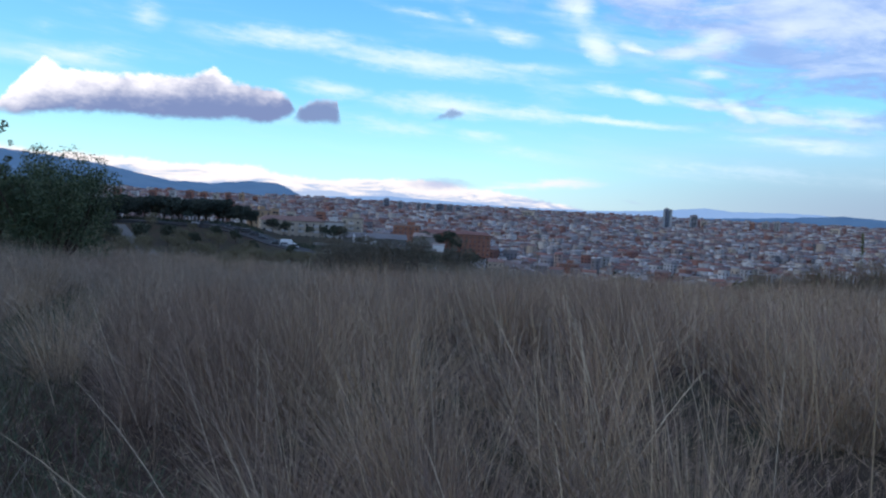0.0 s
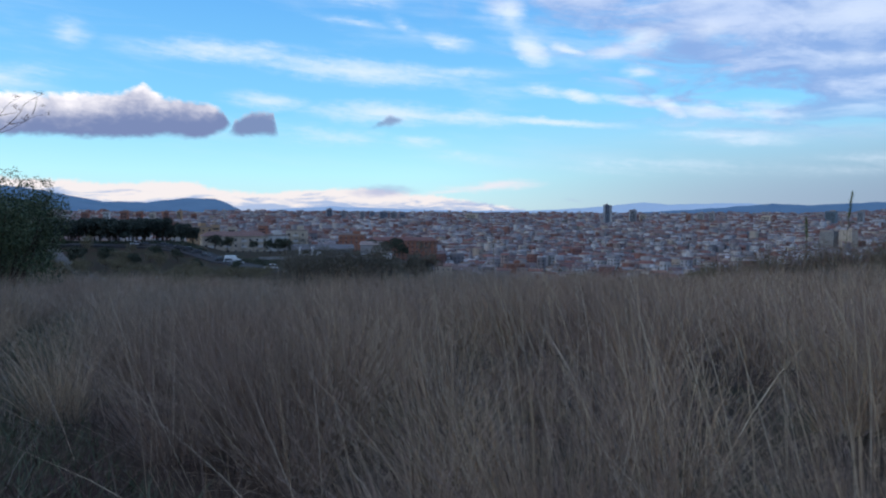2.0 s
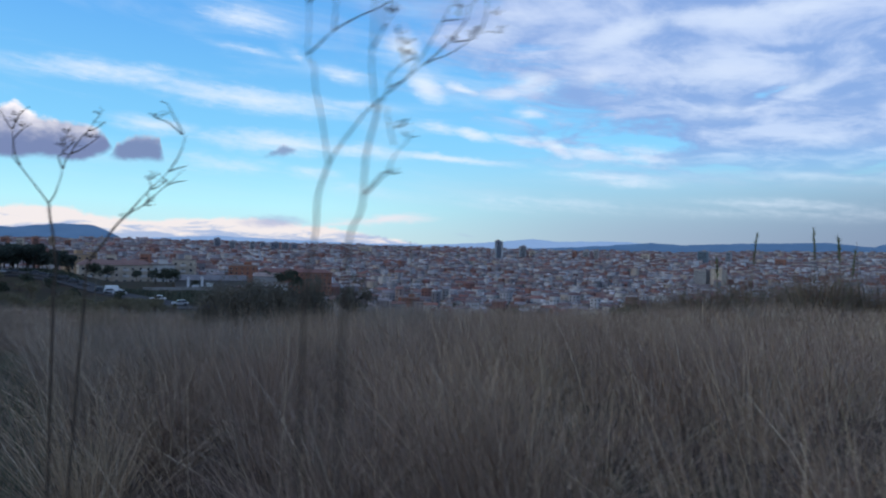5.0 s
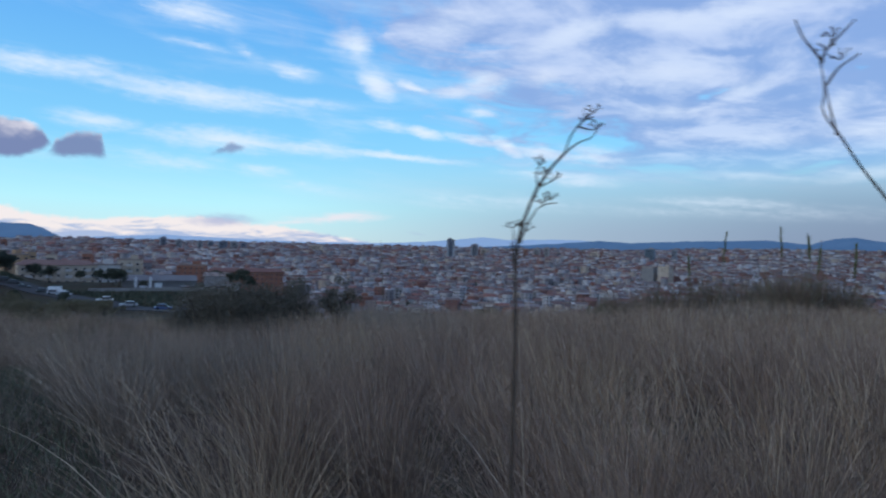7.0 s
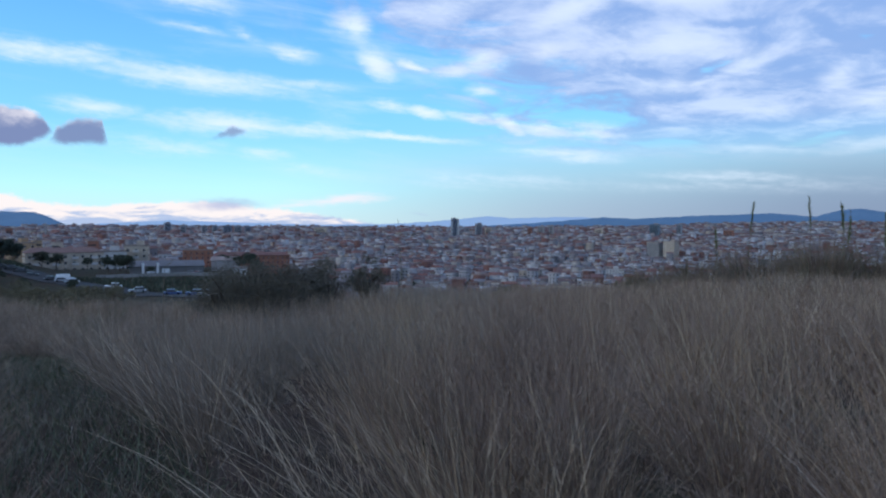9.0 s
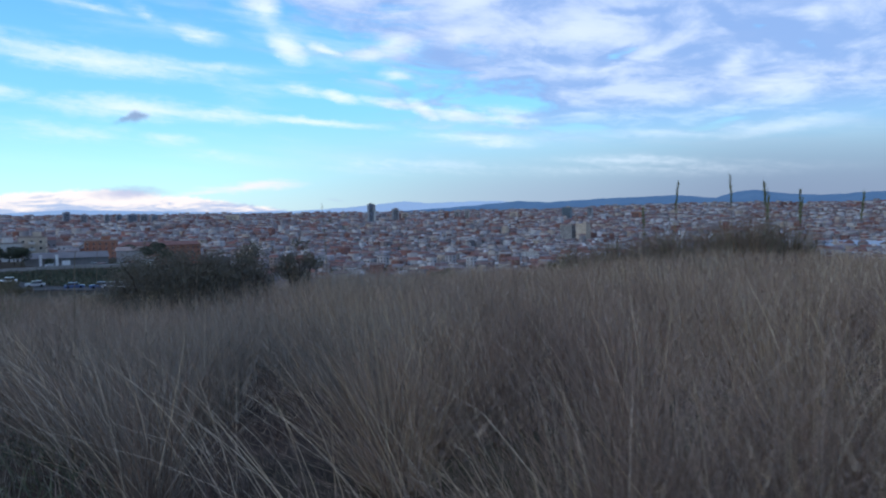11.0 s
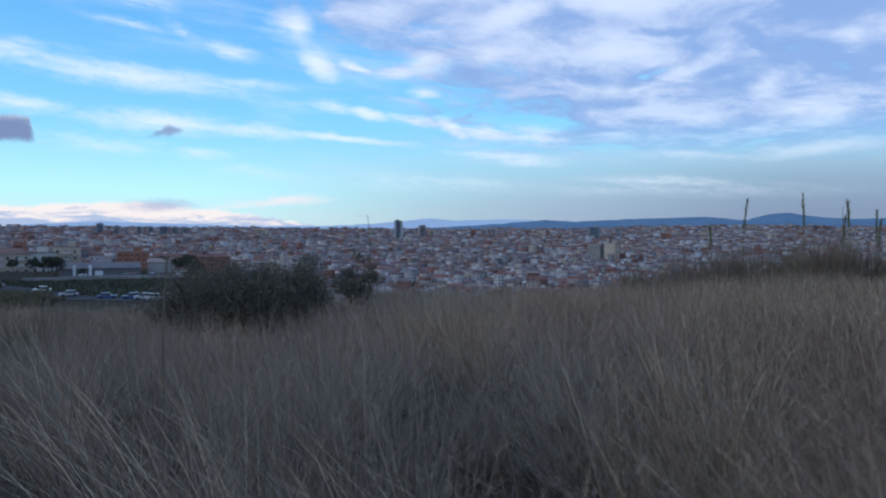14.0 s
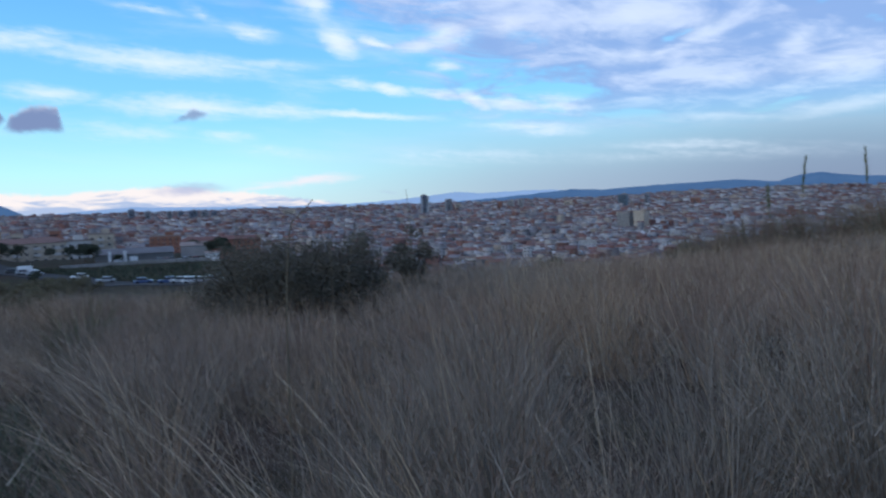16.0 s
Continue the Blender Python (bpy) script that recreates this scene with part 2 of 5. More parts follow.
build_sky()
sun = new("sun", bpy.data.lights.new("sun", "SUN"))
sun.data.energy, sun.data.angle, sun.data.color = 0.7, radians(14.0), (1.0, 0.86, 0.72)
a, e = radians(SUN_AZ), radians(SUN_EL)
sun.matrix_world = look((0, 0, 60), (-math.sin(a) * math.cos(e), -math.cos(a) * math.cos(e), 60 - math.sin(e)))


# ---- materials ----
def material(name, build, rough=0.9, bump=0.0, bump_scale=40.0, spec=0.2, metal=0.0, air=None):
    """build(nodes) gives the base colour's socket."""
    mat = bpy.data.materials.new(name)
    mat.use_nodes = True
    n = Nodes(mat.node_tree)
    shader = n.add("ShaderNodeBsdfPrincipled")
    n.feed(shader.inputs["Base Color"], build(n))
    shader.inputs["Roughness"].default_value = rough
    shader.inputs["Specular IOR Level"].default_value = spec
    shader.inputs["Metallic"].default_value = metal
    if air:      # emission stands in for the blue air light in front of the farthest backdrop
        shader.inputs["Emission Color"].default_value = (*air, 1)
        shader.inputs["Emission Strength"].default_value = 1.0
    if bump:
        node = n.add("ShaderNodeBump")
        node.inputs["Strength"].default_value = bump
        n.feed(node.inputs["Height"], n.noise(place(n), bump_scale, 5))
        n.feed(shader.inputs["Normal"], node.outputs[0])
    last = n.add("ShaderNodeOutputMaterial")
    n.feed(last.inputs[0], shader.outputs[0])
    return mat


def place(n):
    return n.add("ShaderNodeNewGeometry").outputs["Position"]


def island(n):
    return n.add("ShaderNodeNewGeometry").outputs["Random Per Island"]


def chance(n):
    return n.add("ShaderNodeObjectInfo").outputs["Random"]


def stained(n, colour, scale=0.6, amount=0.35):
    """The colour with soft weathering at two sizes."""
    a = n.noise(place(n), scale, 5)
    b = n.noise(place(n), scale * 9, 4)
    k = n.math("ADD", n.math("MULTIPLY", a, 0.65), n.math("MULTIPLY", b, 0.35))
    dim = n.math("ADD", 1.0 - amount * 0.5, n.math("MULTIPLY", n.math("SUBTRACT", k, 0.5), amount * 2.4))
    return n.mix(1.0, colour, n.combine(dim, dim, dim), "MULTIPLY")


def plain(colour, scale=0.6, amount=0.35):
    def build(n):
        rgb = n.add("ShaderNodeRGB")
        rgb.outputs[0].default_value = (*colour, 1)
        return stained(n, rgb.outputs[0], scale, amount)
    return build


def by_island(stops, constant=False, scale=0.6, amount=0.3):
    return lambda n: stained(n, n.ramp(island(n), stops, constant), scale, amount)


def by_object(stops, constant=False, scale=0.6, amount=0.3):
    return lambda n: stained(n, n.ramp(chance(n), stops, constant), scale, amount)


def even(colours):
    return [(i / len(colours), c) for i, c in enumerate(colours)]


STRAW = [(0.0, (0.22, 0.155, 0.12)), (0.4, (0.32, 0.23, 0.178)), (0.8, (0.42, 0.31, 0.24)), (0.95, (0.47, 0.355, 0.26)), (1.0, (0.60, 0.47, 0.35))]
M = {}
M["straw"] = material("dry_straw", by_island(STRAW, False, 1.2, 0.5), 0.75, spec=0.25)
# bleached stems; farther off it also carries the brightness of hazy grass
M["pale"] = material("bleached_hazy_straw", by_island([(0.0, (0.48, 0.37, 0.24)), (1.0, (0.74, 0.6, 0.42))], False, 3.0, 0.4), 0.6, spec=0.3)
M["green"] = material("green_blades", by_island([(0.0, (0.16, 0.138, 0.112)), (0.5, (0.265, 0.23, 0.185)), (1.0, (0.39, 0.34, 0.275))], False, 1.2, 0.4), 0.7)
M["russet"] = material("russet_straw", by_island([(0.0, (0.145, 0.10, 0.078)), (0.6, (0.24, 0.172, 0.132)), (1.0, (0.37, 0.27, 0.205))], False, 1.2, 0.5), 0.8)
M["golden"] = material("golden_straw", by_island([(0.0, (0.30, 0.215, 0.14)), (0.6, (0.43, 0.32, 0.21)), (1.0, (0.58, 0.45, 0.31))], False, 1.2, 0.4), 0.7)
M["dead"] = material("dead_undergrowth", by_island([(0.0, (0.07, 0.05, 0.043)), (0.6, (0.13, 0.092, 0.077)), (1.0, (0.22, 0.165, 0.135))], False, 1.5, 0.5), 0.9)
M["herb"] = material("herb_leaf", by_island([(0.0, (0.055, 0.08, 0.05)), (0.6, (0.10, 0.13, 0.075)), (1.0, (0.18, 0.19, 0.11))], False, 2.0, 0.4), 0.6)
M["soil"] = material("dry_soil", lambda n: stained(n, n.mix(n.step(n.noise(place(n), 0.35, 6), 0.4, 0.62), (0.075, 0.055, 0.042), (0.06, 0.06, 0.036)), 1.5, 0.6), 1.0, 0.5, 14.0, 0.05)
HOUSE = [(0.54, 0.53, 0.53), (0.32, 0.30, 0.31), (0.48, 0.44, 0.41), (0.27, 0.14, 0.12), (0.62, 0.62, 0.64), (0.38, 0.37, 0.39), (0.38, 0.30, 0.27),
         (0.33, 0.32, 0.33), (0.54, 0.50, 0.46), (0.24, 0.13, 0.11), (0.46, 0.45, 0.46), (0.48, 0.41, 0.34), (0.24, 0.225, 0.235), (0.55, 0.54, 0.54)]
ROOF = [(0.23, 0.125, 0.11), (0.21, 0.165, 0.155), (0.25, 0.16, 0.14), (0.18, 0.12, 0.115), (0.28, 0.25, 0.25), (0.28, 0.135, 0.11)]
FLAT = [(0.36, 0.35, 0.35), (0.28, 0.17, 0.14), (0.50, 0.49, 0.49), (0.27, 0.25, 0.25), (0.34, 0.24, 0.20), (0.21, 0.205, 0.215), (0.64, 0.63, 0.62)]
M["city_wall"] = material("city_render", by_island(even(HOUSE), True, 0.08, 0.4), 0.9)
M["city_roof"] = material("city_tiles", by_island(even(ROOF), True, 0.1, 0.4), 0.9)
M["city_flat"] = material("city_terrace", by_island(even(FLAT), True, 0.1, 0.4), 0.9)
M["house_wall"] = material("house_render", by_object(even(HOUSE), True, 0.2, 0.4), 0.9)
M["house_roof"] = material("house_tiles", by_object(even(ROOF), True, 0.3, 0.4), 0.9)
M["glass"] = material("window_glass", plain((0.035, 0.04, 0.05), 0.5, 0.3), 0.25, spec=0.5)
# far hills and range: blue haze put into bluish base colour and glow
M["far_hill"] = material("haze_lit_wooded_hill", lambda n: stained(n, n.mix(n.step(n.noise(place(n), 0.006, 6), 0.4, 0.6), (0.035, 0.05, 0.085), (0.05, 0.068, 0.10)), 0.01, 0.4), 1.0, spec=0.0, air=(0.045, 0.105, 0.22))
M["far_range"] = material("haze_lit_blue_range", plain((0.10, 0.14, 0.2), 0.004, 0.25), 1.0, spec=0.0, air=(0.19, 0.30, 0.50))
M["tree"] = material("tree_leaf", by_island([(0.0, (0.035, 0.048, 0.035)), (0.6, (0.065, 0.082, 0.058)), (1.0, (0.11, 0.12, 0.08))], False, 0.5, 0.4), 0.7)
M["olive"] = material("olive_leaf", by_island([(0.0, (0.10, 0.092, 0.07)), (0.6, (0.14, 0.128, 0.098)), (1.0, (0.20, 0.18, 0.135))], False, 0.8, 0.4), 0.6)
M["bush"] = material("bush_leaf", by_island([(0.0, (0.04, 0.068, 0.04)), (0.6, (0.08, 0.118, 0.062)), (1.0, (0.14, 0.17, 0.09))], False, 0.8, 0.4), 0.6)
M["scrub"] = material("scrub_leaf", by_island([(0.0, (0.09, 0.082, 0.055)), (0.5, (0.16, 0.145, 0.092)), (1.0, (0.25, 0.225, 0.14))], False, 0.8, 0.4), 0.8)
M["pine"] = material("pine_needle", by_island([(0.0, (0.035, 0.05, 0.045)), (0.6, (0.06, 0.08, 0.068)), (1.0, (0.095, 0.115, 0.09))], False, 0.4, 0.4), 0.8)
M["bark"] = material("bark", plain((0.075, 0.058, 0.045), 6.0, 0.6), 0.95, 0.5, 30.0)
M["stalk"] = material("dry_stalk", plain((0.095, 0.072, 0.056), 20.0, 0.6), 0.8, 0.3, 60.0)
M["reed"] = material("reed_green", plain((0.17, 0.19, 0.085), 6.0, 0.5), 0.7)
M["reed_dry"] = material("reed_dry", plain((0.2, 0.165, 0.115), 6.0, 0.5), 0.8)
M["asphalt"] = material("asphalt", plain((0.05, 0.05, 0.053), 0.3, 0.4), 0.9)
M["paving"] = material("worn_paving", plain((0.13, 0.125, 0.12), 0.2, 0.4), 0.9)
M["concrete"] = material("concrete", plain((0.3, 0.29, 0.28), 0.15, 0.4), 0.9)
M["cream"] = material("cream_render", plain((0.56, 0.47, 0.37), 0.25, 0.4), 0.9)
M["pale_wall"] = material("pale_render", plain((0.62, 0.59, 0.55), 0.25, 0.35), 0.9)
M["ochre"] = material("ochre_render", plain((0.46, 0.31, 0.19), 0.25, 0.4), 0.9)
M["brick"] = material("brick_wall", plain((0.33, 0.15, 0.105), 0.3, 0.4), 0.9)
M["grey_wall"] = material("grey_render", plain((0.36, 0.35, 0.35), 0.2, 0.4), 0.9)
M["dark_wall"] = material("dark_render", plain((0.19, 0.185, 0.185), 0.2, 0.4), 0.9)
M["slate"] = material("slate_cladding", plain((0.24, 0.26, 0.30), 0.1, 0.35), 0.5)
M["dark_glass"] = material("dark_glass_front", plain((0.10, 0.15, 0.20), 0.1, 0.3), 0.3, spec=0.5)
M["terrace"] = material("roof_terrace", plain((0.36, 0.29, 0.26), 0.3, 0.45), 0.9)
M["sheet_roof"] = material("fibre_sheet_roof", plain((0.17, 0.17, 0.18), 0.3, 0.35), 0.8)
M["blue_roof"] = material("blue_metal_roof", plain((0.36, 0.44, 0.52), 0.3, 0.25), 0.5)
M["frame"] = material("window_frame", plain((0.62, 0.6, 0.57), 1.0, 0.3), 0.7)
M["rubber"] = material("tyre_rubber", plain((0.02, 0.02, 0.02), 3.0, 0.3), 0.8)
for tint, colour in (("white", (0.75, 0.75, 0.75)), ("silver", (0.42, 0.43, 0.45)), ("dark", (0.05, 0.055, 0.06)), ("blue", (0.06, 0.11, 0.26)), ("red", (0.32, 0.04, 0.035))):
    M["paint_" + tint] = material("car_paint_" + tint, plain(colour, 0.8, 0.15), 0.3, spec=0.5)


# ---- ground ----
CENTRE = ((-400, 14.0), (0, 0.0), (40, -2.75), (60, -5.6), (100, -13.0), (300, -39.0), (520, -54.0), (800, -60.0), (1600, -47.0), (2600, -31.0), (4400, -5.0), (5200, 0.0))
VALLEY = ((-400, 14.0), (0, 0.0), (40, -2.9), (120, -10.6), (188, -15.4), (330, -15.9), (420, -22.0), (520, -30.0), (800, -46.0), (1600, -42.0), (2600, -31.0), (4400, -11.0), (5200, -6.0))


def smooth(x, lo, hi):
    t = np.clip((np.asarray(x, float) - lo) / (hi - lo), 0, 1)
    return t * t * (3 - 2 * t)


def height(x, y):
    """The ground's height: a hillside that falls away to a built-up plain."""
    x, y = np.asarray(x, float), np.asarray(y, float)
    r = np.hypot(x, y)
    far = smooth(r, 40, 140)
    s = y * (1 - far) + np.where(y > -50, r, y) * far
    az = np.degrees(np.arctan2(x, y))
    k = smooth(-az, 11, 18) * smooth(r, 30, 90)
    a = np.interp(s, *zip(*CENTRE)) * (1 - k) + np.interp(s, *zip(*VALLEY)) * k
    lumps = 0.05 * np.sin(x * 1.3 + 0.7 * y) * np.cos(0.9 * y - 0.4 * x) + 0.25 * smooth(r, 15, 60) * np.sin(x * 0.11) * np.cos(y * 0.13)
    dip = -0.8 * smooth(y, 11, 28) * smooth(-x - 0.08 * y, 5, 11) * (1 - smooth(r, 60, 150))
    dip = dip + (11.0 * smooth(az, 6, 16) + 18.0 * smooth(az, 10, 24)) * smooth(r, 2200, 4300)
    dip = dip + 5.0 * smooth(-az, 30.5, 33) * (1 - smooth(-az, 41, 46)) * smooth(r, 240, 300) * (1 - smooth(r, 370, 430))
    mound = 1.2 * np.exp(-((x - 15) ** 2 + (y - 48) ** 2) / 110.0)
    return a + lumps + mound + dip


def mesh_from(name, verts, faces, mat):
    me = bpy.data.meshes.new(name)
    me.from_pydata(verts, [], faces)
    for one in (mat if isinstance(mat, (list, tuple)) else [mat]):
        me.materials.append(one)
    me.update()
    return me


def big_mesh(name, verts, loops, sizes, mats, index=None):
    """A mesh from arrays: corner lists of faces of mixed sizes."""
    me = bpy.data.meshes.new(name)
    me.vertices.add(len(verts))
    me.vertices.foreach_set("co", np.asarray(verts, np.float32).ravel())
    me.loops.add(len(loops))
    me.loops.foreach_set("vertex_index", np.asarray(loops, np.int32))
    me.polygons.add(len(sizes))
    sizes = np.asarray(sizes, np.int32)
    me.polygons.foreach_set("loop_start", np.concatenate([[0], np.cumsum(sizes)[:-1]]).astype(np.int32))
    if index is not None:
        me.polygons.foreach_set("material_index", np.asarray(index, np.int32))
    for one in mats:
        me.materials.append(one)
    me.update(calc_edges=True)
    me.validate()
    return me


def build_ground():
    rad = np.concatenate([np.arange(0, 60, 1.5), np.geomspace(60, 4980, 70)])
    ang = np.radians(np.arange(0, 360, 2.0))
    R, A = np.meshgrid(rad, ang, indexing="ij")
    X, Y = R * np.sin(A), R * np.cos(A)
    Z = height(X, Y)
    verts = np.stack([X, Y, Z], -1).reshape(-1, 3)
    n = len(ang)
    faces = []
    for i in range(len(rad) - 1):
        for j in range(n):
            k = (j + 1) % n
            faces.append((i * n + j, (i + 1) * n + j, (i + 1) * n + k, i * n + k) if i else (0, n + j, n + k))
    me = mesh_from("ground", verts.tolist(), faces, M["soil"])
    me.polygons.foreach_set("use_smooth", [True] * len(me.polygons))
    tagged(new("ground", me), "dry brown hillside soil falling to the city plain", "ground", kind="structure")


build_ground()


def ridge(name, label, points, r, mat, depth=500.0, rough=0.05, seed=1.0):
    """A far hill: its skyline as az, el pairs at the distance r, with a slope towards the viewer."""
    az = np.arange(points[0][0], points[-1][0] + 0.01, 0.15)
    el = np.interp(az, *zip(*points))
    verts, faces = [], []
    for i, (p, q) in enumerate(zip(az, el)):
        top = r * math.tan(radians(q)) + 1.5 + r * math.tan(radians(rough)) * noise.fractal((p * 0.9, seed, 0), 0.7, 2.0, 5)
        s, c = math.sin(radians(p)), math.cos(radians(p))
        for f, h in ((0.0, -90.0), (0.35, 0.42), (0.7, 0.8), (1.0, 1.0), (1.15, 0.5)):
            d = r - depth + depth * f + 40 * noise.noise((p * 0.8, f * 3, seed)) * (0 < f < 1)
            low = float(height(d * s, d * c)) - 12
            verts.append((d * s, d * c, low if h < 0 else low + (top - low) * h))
        if i:
            b = i * 5
            faces += [(b - 5 + k, b + k, b + k + 1, b - 4 + k) for k in range(4)]
    me = mesh_from(name, verts, faces, mat)
    me.polygons.foreach_set("use_smooth", [True] * len(faces))
    return tagged(new(name, me), label, "hill", kind="structure")


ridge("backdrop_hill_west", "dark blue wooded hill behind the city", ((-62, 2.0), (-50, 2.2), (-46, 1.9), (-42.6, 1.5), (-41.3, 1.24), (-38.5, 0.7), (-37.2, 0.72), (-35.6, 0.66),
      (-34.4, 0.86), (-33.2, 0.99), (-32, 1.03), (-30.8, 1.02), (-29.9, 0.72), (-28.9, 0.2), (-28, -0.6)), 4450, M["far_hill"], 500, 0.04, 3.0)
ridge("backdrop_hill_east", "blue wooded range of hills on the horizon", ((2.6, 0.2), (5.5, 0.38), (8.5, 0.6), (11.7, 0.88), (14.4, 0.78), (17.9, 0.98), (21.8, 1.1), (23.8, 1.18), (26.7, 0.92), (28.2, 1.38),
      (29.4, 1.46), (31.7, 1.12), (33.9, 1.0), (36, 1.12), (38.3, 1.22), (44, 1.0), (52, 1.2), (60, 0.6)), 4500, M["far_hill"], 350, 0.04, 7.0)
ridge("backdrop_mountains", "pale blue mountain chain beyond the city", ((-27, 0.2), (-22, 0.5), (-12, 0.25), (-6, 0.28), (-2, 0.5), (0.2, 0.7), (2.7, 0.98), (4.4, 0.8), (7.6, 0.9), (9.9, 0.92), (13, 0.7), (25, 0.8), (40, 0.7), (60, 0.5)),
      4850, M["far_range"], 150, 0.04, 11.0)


# ---- grass ----
WAY = [p.translation for _, p in PATH]


def off_path(x, y):
    """Distance from the trodden trail, and on which side of it (right is positive)."""
    best, side = np.full(x.shape, 1e9), np.zeros(x.shape)
    pts = [(2.0, -1.6)] + [(p.x, p.y) for p in WAY[::2]] + [(-11.0, 12.0), (-14.5, 17.0)]
    for (ax, ay), (bx, by) in zip(pts, pts[1:]):
        dx, dy = bx - ax, by - ay
        ll = dx * dx + dy * dy + 1e-9
        t = np.clip(((x - ax) * dx + (y - ay) * dy) / ll, 0, 1)
        d = np.hypot(x - ax - t * dx, y - ay - t * dy)
        s = dy * (x - ax) - dx * (y - ay)
        side = np.where(d < best, np.sign(s), side)
        best = np.minimum(best, d)
    return best, side


def ribbons(rng, x, y, z, tall, wide, lean, bend, az, levels, twist=None):
    """Tapered, bowed blades as ribbons. All arguments but levels are arrays, one entry a blade."""
    k = len(x)
    t = np.linspace(0, 1, levels + 1)
    face = rng.uniform(0, TAU, k) if twist is None else twist
    wx, wy = np.cos(face) * wide * 0.5, np.sin(face) * wide * 0.5
    out = lean[:, None] * t + bend[:, None] * t ** 2.5
    px = x[:, None] + tall[:, None] * out * np.sin(az)[:, None]
    py = y[:, None] + tall[:, None] * out * np.cos(az)[:, None]
    pz = z[:, None] + (tall / np.sqrt(1 + lean ** 2))[:, None] * (t - 0.35 * np.abs(bend)[:, None] * t ** 3)
    taper = (1 - t[:-1]) ** 0.55
    lx, ly = px[:, :-1] - wx[:, None] * taper, py[:, :-1] - wy[:, None] * taper
    rx, ry = px[:, :-1] + wx[:, None] * taper, py[:, :-1] + wy[:, None] * taper
    n = 2 * levels + 1
    V = np.empty((k, n, 3), np.float32)
    V[:, 0:-1:2, 0], V[:, 0:-1:2, 1], V[:, 0:-1:2, 2] = lx, ly, pz[:, :-1]
    V[:, 1:-1:2, 0], V[:, 1:-1:2, 1], V[:, 1:-1:2, 2] = rx, ry, pz[:, :-1]
    V[:, -1, 0], V[:, -1, 1], V[:, -1, 2] = px[:, -1], py[:, -1], pz[:, -1]
    loops, sizes = [], []
    for i in range(levels - 1):
        loops += [2 * i, 2 * i + 1, 2 * i + 3, 2 * i + 2]
        sizes.append(4)
    loops += [2 * levels - 2, 2 * levels - 1, 2 * levels]
    sizes.append(3)
    L = (np.array(loops)[None, :] + (np.arange(k) * n)[:, None]).ravel()
    S = np.tile(sizes, k)
    tips = np.stack([px, py, pz], -1)
    return V.reshape(-1, 3), L, S, tips


class Heap:
    """Gathers ribbons into one mesh."""

    def __init__(self):
        self.v, self.l, self.s, self.m, self.n = [], [], [], [], 0

    def take(self, V, L, S, slot=0):
        self.v.append(V), self.l.append(L + self.n), self.s.append(S), self.m.append(np.full(len(S), slot))
        self.n += len(V)

    def mesh(self, name, mats):
        return big_mesh(name, np.concatenate(self.v), np.concatenate(self.l), np.concatenate(self.s), mats, np.concatenate(self.m))


def herb_patch(x, y):
    """How far from the middle of the low green strip beside the trail: above 1 is outside."""
    line = ((-2.3, 2.2), (-4.5, 3.6), (-6.3, 5.0))
    best = np.full(x.shape, 1e9)
    for (ax, ay), (bx, by) in zip(line, line[1:]):
        dx, dy = bx - ax, by - ay
        t = np.clip(((x - ax) * dx + (y - ay) * dy) / (dx * dx + dy * dy), 0, 1)
        best = np.minimum(best, np.hypot(x - ax - t * dx, y - ay - t * dy))
    return best / 0.75


def tufts(rng, density, near, far, clear):
    """Centres of tussocks spread over the slope in view of the trail, between two distances from it."""
    count = int(density * 66 * 62)
    x, y = rng.uniform(-36, 30, count), rng.uniform(-2, 60, count)
    d, side = off_path(x, y)
    az = np.degrees(np.arctan2(x + 3, y + 1.5))
    room = np.where(side > 0, clear, clear + np.where(y < 2.5, 0.6, 0.15)) + rng.uniform(0, 0.45, count) ** 2
    hollow = field(x, y, 2.3, 9.0) + rng.uniform(-0.16, 0.16, count) < 0.42
    ok = (d > room) & (herb_patch(x, y) > rng.uniform(0.85, 1.1, count)) & ~(hollow & (d < 12)) & (d >= near) & (d < far) & (az > -64) & (az < 58)
    return x[ok], y[ok], d[ok], side[ok]


def field(x, y, scale, seed):
    """A soft random pattern from 0 to 1."""
    a = np.sin(x * scale + seed) + np.sin(y * scale * 1.3 + 2.1 * seed) + np.sin((x + y) * scale * 0.7 + 0.5 * seed) + np.sin((x - 0.6 * y) * scale * 1.9 + seed)
    return 0.5 + a / 8


